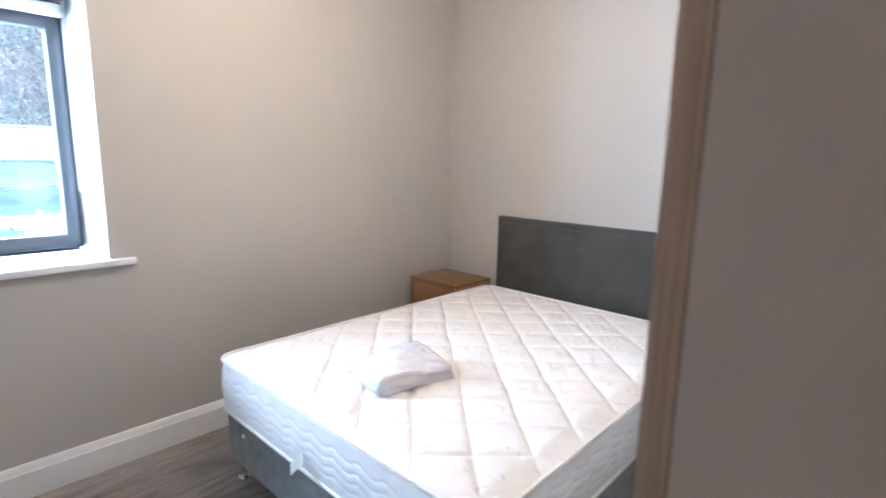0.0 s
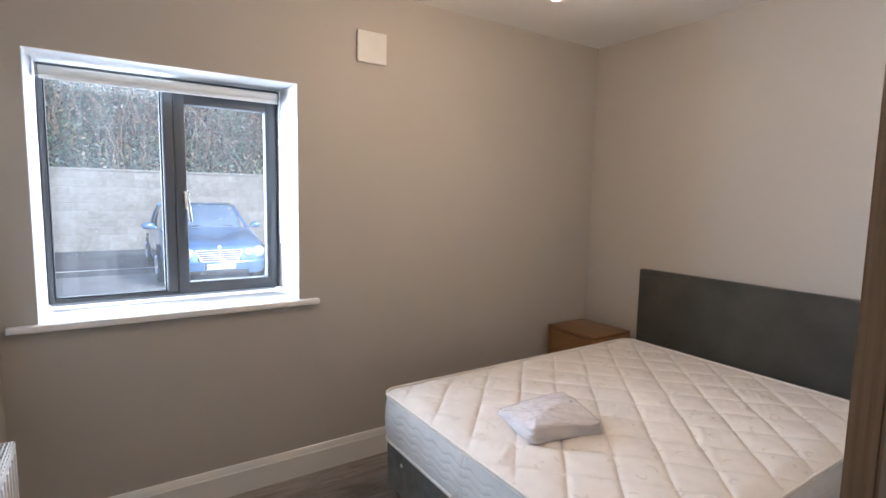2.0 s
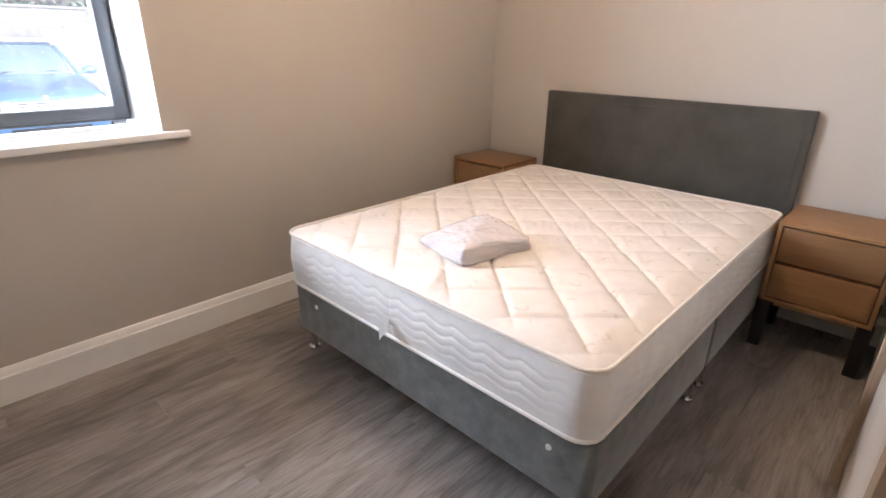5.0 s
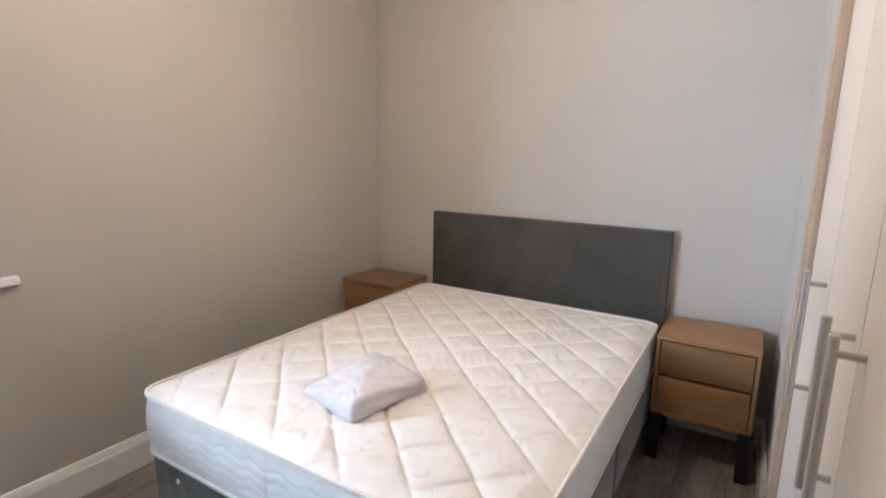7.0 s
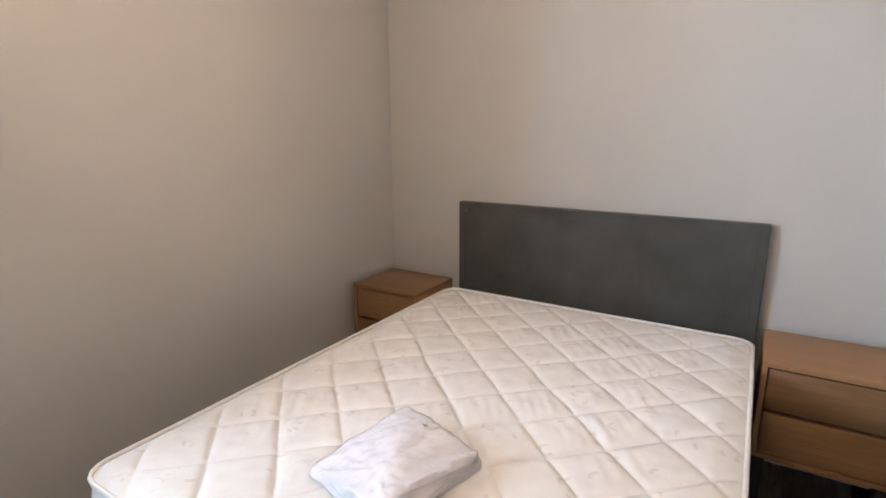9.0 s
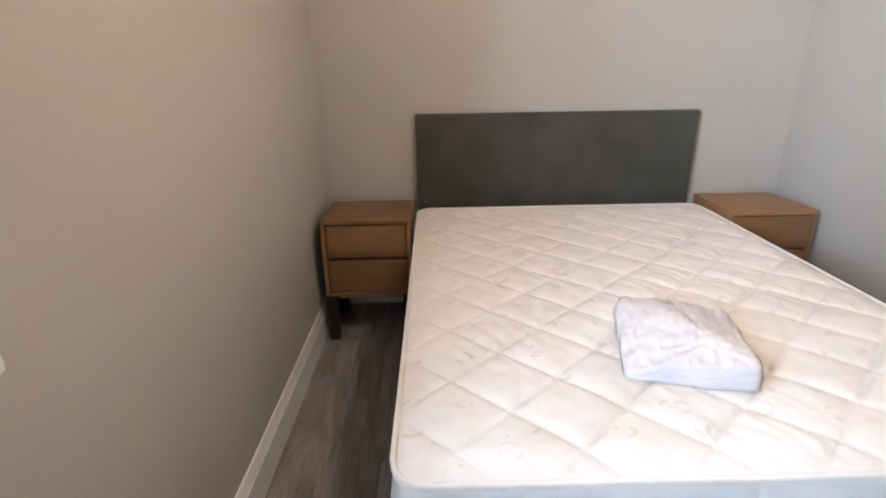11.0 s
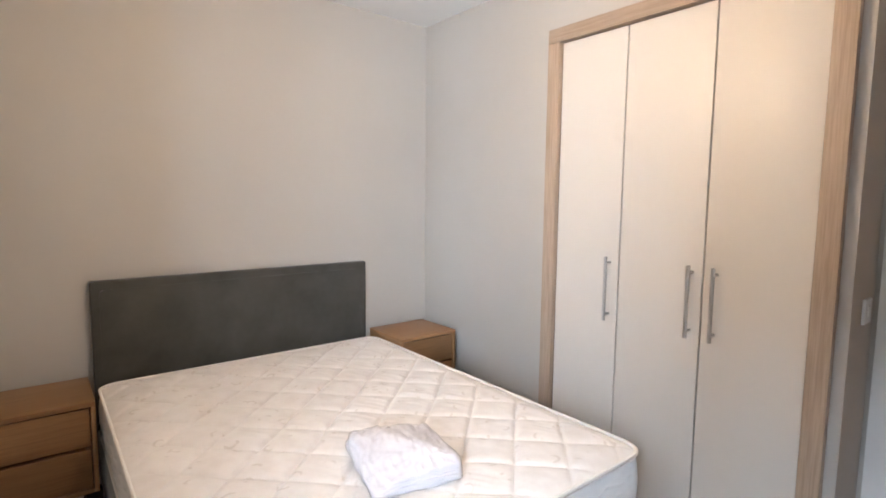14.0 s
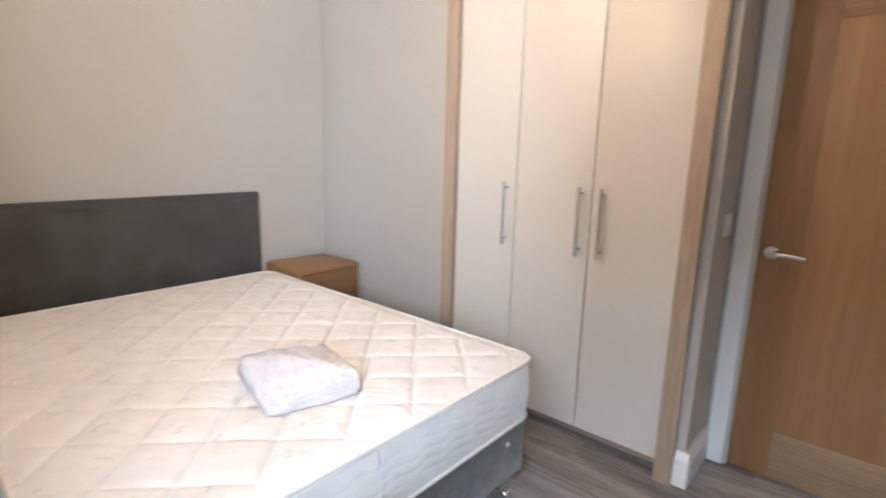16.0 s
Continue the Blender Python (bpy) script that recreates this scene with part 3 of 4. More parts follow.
NX, NY = 210, 290
bm = bmesh.new()
grid = []
r_c = 0.07
for j in range(NY + 1):
    y = BYF + (BYH - 0.01 - BYF) * j / NY
    e = max(BYF + r_c - y, y - (BYH - 0.01 - r_c), 0)
    cut = r_c - math.sqrt(max(r_c * r_c - e * e, 0))
    x0, x1 = BX0 + cut, BX1 - cut
    row = []
    for i in range(NX + 1):
        x = x0 + (x1 - x0) * i / NX
        s = max(inset_of(x, y), 0)
        edge = 1 - math.exp(-s / 0.022)
        z = MZ1 - 0.027 + 0.012 * edge + quilt(x, y) * min(1, s / 0.075)
        row.append(bm.verts.new((x - cx, y - cy, z - MZ0)))
    grid.append(row)
for j in range(NY):
    for i in range(NX):
        bm.faces.new((grid[j][i], grid[j][i + 1], grid[j + 1][i + 1], grid[j + 1][i]))
part("quilted_top", bm, M_TICK, mat_thing, "cream damask top stitched in diamonds")


def outline(inset, r=0.07, step=0.009):
    """Points round the mattress, with the way outwards."""
    x0, x1, y0, y1 = BX0 + inset, BX1 - inset, BYF + inset, BYH - 0.01 - inset
    pts = []

    def line(ax, ay, bx, by, nx, ny):
        n = max(2, int(math.hypot(bx - ax, by - ay) / step))
        for k in range(n):
            pts.append((ax + (bx - ax) * k / n, ay + (by - ay) * k / n, nx, ny))

    def arc(qx, qy, a0):
        for k in range(8):
            a = radians(a0 + 90 * k / 8)
            pts.append((qx + r * math.cos(a), qy + r * math.sin(a), math.cos(a), math.sin(a)))

    line(x0 + r, y0, x1 - r, y0, 0, -1)
    arc(x1 - r, y0 + r, 270)
    line(x1, y0 + r, x1, y1 - r, 1, 0)
    arc(x1 - r, y1 - r, 0)
    line(x1 - r, y1, x0 + r, y1, 0, 1)
    arc(x0 + r, y1 - r, 90)
    line(x0, y1 - r, x0, y0 + r, -1, 0)
    arc(x0 + r, y0 + r, 180)
    return pts


ol = outline(0.0)
bm = bmesh.new()
NZ = 66
levels = []
run = 0.0
runs = []
for k, p in enumerate(ol):
    if k:
        run += math.hypot(p[0] - ol[k - 1][0], p[1] - ol[k - 1][1])
    runs.append(run)
for j in range(NZ + 1):
    f = j / NZ
    z = 0.006 + f * (MZ1 - MZ0 - 0.028)
    lev = []
    for (x, y, nx, ny), s in zip(ol, runs):
        belly = 0.012 * math.sin(math.pi * f)
        wave = 0.0065 * (math.sin(2 * math.pi * s / 0.118) + 0.3 * math.sin(4 * math.pi * s / 0.118))
        d = min(abs(z - zz - wave) for zz in (0.060, 0.092, 0.124, 0.156))
        flat = min(1.0, max(0.25, (min(abs(x - BX0), abs(x - BX1)) + min(abs(y - BYF), abs(y - BYH)) - 0.10) / 0.08))
        puff = -0.0046 * flat * (0.75 + 0.25 * math.sin(2 * math.pi * s / 0.118 + 1.2)) * math.exp(-(d / 0.0042) ** 1.3)
        seam = 0.004 * math.exp(-abs(s - 0.570) / 0.004)
        o = belly + puff - seam - 0.008 + 0.0012 * noise.noise(Vector((x * 20, y * 20, z * 30)))
        lev.append(bm.verts.new((x + nx * o - cx, y + ny * o - cy, z)))
    levels.append(lev)
n = len(ol)
for l0, l1 in zip(levels, levels[1:]):
    for k in range(n):
        bm.faces.new((l0[k], l0[(k + 1) % n], l1[(k + 1) % n], l1[k]))
bm.faces.new(levels[0][::-1])
part("border", bm, M_BORDER, mat_thing, "white border stitched in wavy lines")
for zz in (0.008, MZ1 - MZ0 - 0.017):
    part("piping", tube([(x - 0.004 * nx - cx, y - 0.004 * ny - cy, zz) for x, y, nx, ny in ol[::2]], 0.0058, 8, closed=True), M_PIPE, mat_thing, "cream corded edge")
bm = bmesh.new()
tag = [[bm.verts.new((1.106 + 0.004 * math.sin(5 * u) + 0.016 * u - cx, BYF - 0.004 - 0.050 * u - cy, 0.082 - 0.042 * v - 0.014 * u * u)) for v in (0, 0.5, 1)] for u in [k / 8 for k in range(9)]]
for r0, r1 in zip(tag, tag[1:]):
    for k in range(2):
        bm.faces.new((r0[k], r0[k + 1], r1[k + 1], r1[k]))
bmesh.ops.solidify(bm, geom=bm.faces[:], thickness=0.0012)
part("care_label", bm, M_BLIND, mat_thing, "white cloth care label hanging from the border")

# ---- wrapped bedding pack ----
M_CLOTH = fabric("folded_white_cloth", (0.68, 0.65, 0.67), (0.78, 0.75, 0.765), 900, 0.8, 12, 0.1, 0.3)


def folded_block(w, d, seed, grow=0.0):
    """A soft folded wad with a creased top, thin on one side, full on the other."""
    bm = bmesh.new()
    bmesh.ops.create_cube(bm, size=2)
    bmesh.ops.subdivide_edges(bm, edges=bm.edges[:], cuts=40, use_grid_fill=True)
    for v in bm.verts:
        c = v.co.copy()
        k = (abs(c.x) ** 18 + abs(c.y) ** 18 + abs(c.z) ** 10) ** (1 / 17)
        q = c / max(k, 0.6)
        s, t = (q.x + q.y) / 2, (q.x - q.y) / 2
        off = math.sqrt((s - 0.04) ** 2 + 0.0025) - 0.05
        h = 0.074 - (0.056 if s < 0.04 else 0.036) * max(0.0, off) - 0.020 * max(0.0, t - 0.3 + 0.2 * s) - 0.016 * max(0.0, -t - 0.35)
        fan = math.atan2(q.y + 0.5, q.x - 0.35)
        ridge = 0.0078 * abs(noise.noise(Vector((fan * 2.4 + seed, s * 1.4 + t, 3)))) + 0.0045 * abs(noise.noise(Vector((q.x * 5 + seed, q.y * 2.5 - q.x * 3, 5))))
        fine = 0.0016 * noise.noise(Vector((q.x * 14, q.y * 10, seed)))
        side = 0.009 * noise.noise(Vector((q.x * 2.2 + seed, q.y * 2.2, q.z * 1.3))) - 0.005 * abs(noise.noise(Vector((q.x * 1.5, q.y * 1.5 + seed, q.z * 3.5 + q.x)))) - 0.006 * max(0.0, q.z)
        up = q.z * 0.5 + 0.5
        v.co = Vector((q.x * (w / 2 + grow + side), q.y * (d / 2 + grow + side), up * max(h, 0.014) + up * up * (0.010 - ridge * 1.7 - 0.0045 * abs(noise.noise(Vector((q.x * 6 + t * 4, q.y * 6, seed + 8)))) + fine + grow)))
    return bm


pack = thing("bedding_pack", 1.132, -1.500, MZ1 - 0.003, "folded white bedding sealed in a clear plastic bag on the mattress", "bedding", rz=-14.0)
part("folded_cloth", folded_block(0.272, 0.305, 1.3), M_CLOTH, pack)
m_wrap, nt_w, p_w = nodes_of("clear_plastic_bag")
gl = nt_w.nodes.new("ShaderNodeBsdfGlossy")
gl.inputs["Roughness"].default_value = 0.18
tr = nt_w.nodes.new("ShaderNodeBsdfTransparent")
lw = nt_w.nodes.new("ShaderNodeFresnel")
lw.inputs["IOR"].default_value = 1.5
mx = nt_w.nodes.new("ShaderNodeMixShader")
bp = nt_w.nodes.new("ShaderNodeBump")
bp.inputs["Strength"].default_value, bp.inputs["Distance"].default_value = 0.7, 0.012
nt_w.links.new(noise_of(nt_w, coords(nt_w), 30, 4, 0.6, 1.5), bp.inputs["Height"])
nt_w.links.new(bp.outputs[0], gl.inputs["Normal"])
nt_w.links.new(bp.outputs[0], lw.inputs["Normal"])
dim = nt_w.nodes.new("ShaderNodeMath")
dim.operation = "MULTIPLY"
dim.inputs[1].default_value = 0.55
nt_w.links.new(lw.outputs[0], dim.inputs[0])
nt_w.links.new(dim.outputs[0], mx.inputs[0])
nt_w.links.new(tr.outputs[0], mx.inputs[1])
nt_w.links.new(gl.outputs[0], mx.inputs[2])
nt_w.links.new(mx.outputs[0], nt_w.nodes["Material Output"].inputs[0])
wrap = part("plastic_bag", folded_block(0.272, 0.305, 1.3, 0.0025), m_wrap, pack, "thin crinkled clear plastic")
wrap.visible_shadow = False
bm = bmesh.new()
flap = [[bm.verts.new((-0.125 - 0.075 * u + 0.02 * v, -0.145 - 0.012 * u + 0.22 * v + 0.012 * u * math.sin(v * 5), 0.026 - 0.022 * u ** 0.6 + 0.006 * math.sin(9 * v + 3 * u) * u)) for v in [k / 14 for k in range(15)]] for u in [k / 6 for k in range(7)]]
for r0, r1 in zip(flap, flap[1:]):
    for k in range(14):
        bm.faces.new((r0[k], r0[k + 1], r1[k + 1], r1[k]))
part("bag_flap", bm, m_wrap, pack, "loose end of the clear bag").visible_shadow = False
# thin grey bar for the dark mark on the pack's top
bm = slab(-0.026, -0.0055, -0.001, 0.026, 0.0055, 0.001, 0.0004, 1)
strip = part("strip", bm, plastic("grey_strip", (0.27, 0.25, 0.26), 0.5), pack, "thin dark grey strip on the top of the pack")
strip.matrix_local = pose(-0.030, 0.098, 0.0715, -6, -6, 12)

# ---- bedside cabinets ----


def bedside(x, y):
    """Two-drawer oak cabinet on black legs; x, y: middle of its back edge."""
    t = thing("bedside_cabinet", x, y, 0, "oak two-drawer bedside cabinet on short black legs", "bedside cabinet", "bedside cabinets")
    w, d, z0, z1 = 0.197, 0.344, 0.232, 0.592
    part("top", slab(-w, -d, z1 - 0.018, w, 0, z1, 0.002), M_OAK, t)
    for s in (-w, w - 0.016):
        part("side_panel", slab(s, -d, z0, s + 0.016, 0, z1 - 0.018, 0.0015), M_OAK_V, t)
    part("bottom_panel", slab(-w + 0.016, -d, z0, w - 0.016, 0, z0 + 0.016, 0.001), M_OAK, t)
    part("back_panel", slab(-w + 0.016, -0.014, z0 + 0.016, w - 0.016, -0.004, z1 - 0.018), M_DARK, t)
    mid = (z0 + 0.016 + z1 - 0.018) / 2
    for a, b in ((z0 + 0.021, mid - 0.007), (mid + 0.007, z1 - 0.025)):
        part("drawer", slab(-w + 0.0205, -d + 0.006, a, w - 0.0205, -0.02, b, 0.0015), M_OAK, t, "oak drawer front with a finger groove")
    part("apron", slab(-w + 0.05, -d + 0.05, z0 - 0.035, w - 0.05, -d + 0.065, z0 - 0.001, 0.001), M_FRAME_H, t, "set-back pale wood rail")
    for lx in (-w + 0.018, w - 0.018):
        for ly in (-d + 0.03, -0.05):
            bm = slab(-0.028, -0.024, 0, 0.028, 0.024, z0 - 0.001, 0.004)
            for v in bm.verts:
                f = 1 - v.co.z / z0
                v.co.x = lx + v.co.x * (1 - 0.15 * f)
                v.co.y = ly + v.co.y * (1 - 0.15 * f)
            part("leg", bm, M_BLACK, t, "square black leg")
    return t


n1 = bedside(0.246, -0.078)
n2 = copy_thing(n1, pose(2.060, -0.060, 0))

# ---- oak door, its casing and the switch ----
door = thing("door_1", DX, (D0 + D1) / 2, 0, "closed oak veneer door with a chrome lever handle", "door", kind="structure")
dy0, dy1 = -0.375, 0.375
part("door_leaf", slab(0.004, dy0, 0.006, 0.044, dy1, 1.994, 0.002), M_OAK_V, door)
part("centre_panel", slab(0.0005, dy0 + 0.145, 0.208, 0.0045, dy1 - 0.145, 1.732, 0.0008), M_OAK_V, door, "oak centre panel with vertical grain")
part("bottom_rail", slab(0.0005, dy0 + 0.145, 0.008, 0.0045, dy1 - 0.145, 0.205, 0.0008), M_OAK_PALE, door, "paler oak bottom rail")
part("top_rail", slab(0.0005, dy0 + 0.145, 1.735, 0.0045, dy1 - 0.145, 1.99, 0.0008), M_OAK_H, door, "oak top rail with level grain")
bm = rod((0.004, dy1 - 0.047, 0.914), (-0.006, dy1 - 0.047, 0.914), 0.026, 0.025, 24)
rose = part("rose", bm, M_CHROME, door, "round chrome rose")
part("lever", tube([(-0.004, dy1 - 0.047, 0.914), (-0.045, dy1 - 0.047, 0.914), (-0.052, dy1 - 0.058, 0.915), (-0.053, dy1 - 0.10, 0.917), (-0.050, dy1 - 0.155, 0.911)], 0.009, 12), M_CHROME, rose, "chrome lever handle")
bm = bmesh.new()
AW = 0.068
slab(DX - 0.018, D1 + 0.006, 0, DX - 0.0005, D1 + 0.006 + AW, DH + AW, 0.004, bm=bm)
slab(DX - 0.018, D0 - 0.006 - AW, 0, DX - 0.0005, D0 - 0.006, DH + AW, 0.004, bm=bm)
slab(DX - 0.018, D0 - 0.006, DH + 0.006, DX - 0.0005, D1 + 0.006, DH + AW, 0.004, bm=bm)
setting("door_casing", bm, M_WHITE, "white painted architrave round the door", "architrave")
bm = bmesh.new()
slab(DX + 0.0005, D1 - 0.003, 0, DX + 0.13, D1 + 0.006, DH, bm=bm)
slab(DX + 0.0005, D0 - 0.006, 0, DX + 0.13, D0 + 0.003, DH, bm=bm)
slab(DX + 0.0005, D0 + 0.003, DH - 0.004, DX + 0.13, D1 - 0.003, DH + 0.006, bm=bm)
setting("door_lining", bm, M_WHITE, "white painted door lining", "door lining")
switch = thing("light_switch", 2.49, PY, 1.015, "white plastic rocker light switch on the wall return", "light switch")
part("plate", slab(-0.043, -0.009, -0.043, 0.043, 0, 0.043, 0.003), M_VINYL, switch)
part("rocker", slab(-0.011, -0.013, -0.018, 0.011, -0.008, 0.018, 0.0015), M_VINYL, switch)

# ---- radiator ----
rad = thing("radiator", 0.95, YB, 0.14, "white steel panel radiator with a grilled top on the wall", "radiator")
part("front_panel", slab(-0.55, 0.072, 0, 0.55, 0.078, 0.48, 0.003), M_WHITE, rad)
part("back_panel", slab(-0.55, 0.024, 0, 0.55, 0.030, 0.48, 0.003), M_WHITE, rad)
for k in range(23):
    xx = -0.52 + k * 1.04 / 22
    part("flute", slab(xx - 0.010, 0.077, 0.02, xx + 0.010, 0.082, 0.46, 0.002), M_WHITE, rad)
for s in (-0.55, 0.546):
    part("end_cover", slab(s, 0.022, 0.0, s + 0.004, 0.079, 0.482, 0.001), M_WHITE, rad)
bm = bmesh.new()
for yy in (0.029, 0.040, 0.051, 0.062, 0.070):
    slab(-0.548, yy, 0.480, 0.548, yy + 0.004, 0.487, bm=bm)
for k in range(45):
    xx = -0.548 + k * 1.09 / 44
    slab(xx, 0.027, 0.4795, xx + 0.004, 0.076, 0.4865, bm=bm)
part("top_grille", bm, M_WHITE, rad, "white grilled top")
for s in (-0.35, 0.35):
    part("bracket", slab(s, 0.0, 0.08, s + 0.03, 0.025, 0.4), M_WHITE, rad)
for s in (-0.5, 0.5):
    part("pipe", rod((s, 0.051, -0.14), (s, 0.051, 0.03), 0.0075, seg=12), M_CHROME, rad, "chrome pipe tail")

# ---- pendant lamp ----
lamp = thing("pendant_lamp", 1.170, -1.59, H - 0.0, "bare warm bulb hanging from a white ceiling rose", "lamp")
part("ceiling_rose", rod((0, 0, -0.022), (0, 0, 0), 0.042, 0.05, 28), M_VINYL, lamp)
part("flex", rod((0, 0, -0.225), (0, 0, -0.02), 0.003, seg=8), M_VINYL, lamp)
part("holder", rod((0, 0, -0.28), (0, 0, -0.22), 0.019, 0.014, 20), M_VINYL, lamp)
bm = bmesh.new()
bmesh.ops.create_uvsphere(bm, u_segments=24, v_segments=16, radius=0.034)
for v in bm.verts:
    v.co.z = v.co.z * (1.35 if v.co.z > 0 else 1.0) - 0.330
M_BULB = emission("warm_bulb_glow", (1.0, 0.70, 0.43), BULB)
part("bulb", bm, M_BULB, lamp, "glowing warm white bulb")

# ---- outside ----
GZ = -0.26
M_ASPH = paint("asphalt", (0.085, 0.085, 0.087), 0.85, 0.25, 60, 0.6)
M_PATH = paint("concrete_path", (0.22, 0.22, 0.215), 0.85, 0.12, 50, 0.4)
M_LINE = paint("road_line", (0.55, 0.55, 0.53), 0.7, 0.15)
M_MORTAR = paint("mortar", (0.265, 0.252, 0.23), 0.9, 0.1, 60, 0.5)
m_block, nt_b, p_b = nodes_of("concrete_block")
inf = nt_b.nodes.new("ShaderNodeObjectInfo")
vb = coords(nt_b, (1, 1, 1), True)
tone = ramp(nt_b, inf.outputs["Random"], [(0.0, (0.245, 0.235, 0.215)), (0.6, (0.275, 0.265, 0.245)), (1.0, (0.32, 0.31, 0.29))])
spot = ramp(nt_b, noise_of(nt_b, vb, 6, 5, 0.65), [(0.3, (0.72, 0.72, 0.70)), (0.65, (1.05, 1.05, 1.05))])
nt_b.links.new(mix(nt_b, 1.0, tone, spot, "MULTIPLY"), p_b.inputs["Base Color"])
p_b.inputs["Roughness"].default_value = 0.9
bump(nt_b, p_b, noise_of(nt_b, vb, 45, 4), 0.6, 0.01)
M_BLOCK = m_block
setting("ground", slab(-300, -300, GZ - 0.4, 300, 300, GZ), M_ASPH, "dark asphalt car park", "ground")
setting("pavement", slab(-9.4, -40, GZ, -0.36, 40, GZ + 0.012), M_PATH, "pale concrete apron along the house", "pavement")
setting("road_line", slab(-10.4, -40, GZ, -10.3, 40, GZ + 0.004), M_LINE, "worn white parking line", "road marking")

# ---- parked car ----
m_car, nt_c, p_c = nodes_of("blue_car_paint")
p_c.inputs["Base Color"].default_value = (0.15, 0.28, 0.52, 1)
p_c.inputs["Metallic"].default_value = 0.5
p_c.inputs["Roughness"].default_value = 0.32
p_c.inputs["Coat Weight"].default_value = 1.0
p_c.inputs["Coat Roughness"].default_value = 0.04
bump(nt_c, p_c, noise_of(nt_c, coords(nt_c), 900, 1), 0.03, 0.0005)
# pale blue, part-metal base puts the sky's reflection into the car windows' colour
M_SKYGLASS = plastic("sky_reflection_glass", (0.50, 0.62, 0.74), 0.06, 1.0, 1.0)
M_SKYGLASS.node_tree.nodes["Principled BSDF"].inputs["Metallic"].default_value = 0.7
M_SKYGLASS.node_tree.nodes["Principled BSDF"].inputs["IOR"].default_value = 2.3
M_MARK = plastic("grey_characters", (0.30, 0.30, 0.32), 0.5)
M_TYRE = paint("tyre_rubber", (0.02, 0.02, 0.02), 0.85, 0.1, 80, 0.3)
M_LAMP = plastic("lamp_glass", (0.42, 0.46, 0.50), 0.12, 0.8, 1.0)
M_TRIM = metal("bright_trim", (0.88, 0.89, 0.91), 0.38)
M_BLUEBAND = plastic("blue_band", (0.02, 0.08, 0.35), 0.4)


def loft(rows, bm=None):
    """Skin over cross-sections given as half outlines from the bottom to the top."""
    bm = bm or bmesh.new()
    loops = []
    for x, half in rows:
        full = [(-y, z) for y, z in half] + [(y, z) for y, z in half[::-1]]
        loops.append([bm.verts.new((x, y, z)) for y, z in full])
    n = len(loops[0])
    for l0, l1 in zip(loops, loops[1:]):
        for k in range(n):
            bm.faces.new((l0[k], l0[(k + 1) % n], l1[(k + 1) % n], l1[k]))
    bm.faces.new(loops[0][::-1])
    bm.faces.new(loops[-1])
    return bm


def smooth_rows(rows, steps=4):
    """Rows of numbers eased between the given ones."""
    out = []
    for a, b in zip(rows, rows[1:]):
        for k in range(steps):
            f = k / steps
            out.append([u + (v - u) * f for u, v in zip(a, b)])
    out.append(list(rows[-1]))
    return out


def car_body():
    rows = []
    for x, w, zb, zt, cr in smooth_rows([(0.0, 0.60, 0.30, 0.60, 0.03), (-0.06, 0.74, 0.20, 0.68, 0.035), (-0.22, 0.83, 0.17, 0.755, 0.04), (-0.6, 0.885, 0.17, 0.83, 0.045),
                                         (-1.1, 0.905, 0.17, 0.90, 0.045), (-1.5, 0.91, 0.17, 0.945, 0.03), (-2.4, 0.915, 0.17, 0.96, 0.0), (-3.6, 0.91, 0.18, 0.98, 0.0),
                                         (-4.3, 0.88, 0.2, 0.96, 0.02), (-4.65, 0.80, 0.26, 0.90, 0.02), (-4.78, 0.66, 0.38, 0.74, 0.01)], 3):
        h = zt - zb
        half = [(0.0, zb), (w * 0.86, zb), (w * 0.955, zb + 0.05 * h), (w * 0.99, zb + 0.2 * h), (w, zb + 0.5 * h), (w * 0.985, zb + 0.72 * h), (w * 0.955, zb + 0.88 * h),
                (w * 0.90, zt - 0.02 * h), (w * 0.78, zt + cr * 0.35), (w * 0.45, zt + cr * 0.85), (0.0, zt + cr)]
        rows.append((x, half))
    return loft(rows)


def cabin(t0, t1, grow):
    """Part of the greenhouse between two heights (0 to 1)."""
    bm = bmesh.new()
    loops = []
    for k in range(7):
        t = t0 + (t1 - t0) * k / 6
        z = 0.93 + 0.51 * math.sin(t * math.pi / 2) ** 0.9
        xf, xr, w = -1.42 - 0.80 * t ** 1.1, -4.15 + 0.95 * t ** 1.2, 0.80 - 0.20 * t ** 1.3
        pts = []
        for i in range(48):
            a = 2 * math.pi * i / 48
            ca, sa = math.cos(a), math.sin(a)
            sx = math.copysign(abs(ca) ** 0.42, ca)
            sy = math.copysign(abs(sa) ** 0.42, sa)
            pts.append(((xf + xr) / 2 + sx * ((xf - xr) / 2 + grow), sy * (w + grow), z))
        loops.append([bm.verts.new(p) for p in pts])
    for l0, l1 in zip(loops, loops[1:]):
        for i in range(48):
            bm.faces.new((l0[i], l0[(i + 1) % 48], l1[(i + 1) % 48], l1[i]))
    bm.faces.new(loops[-1])
    bm.faces.new(loops[0][::-1])
    return bm


def disc_x(x, y, z, r, d):
    return rod((x - d, y, z), (x, y, z), r, r * 0.92, 24, None, 0.004)


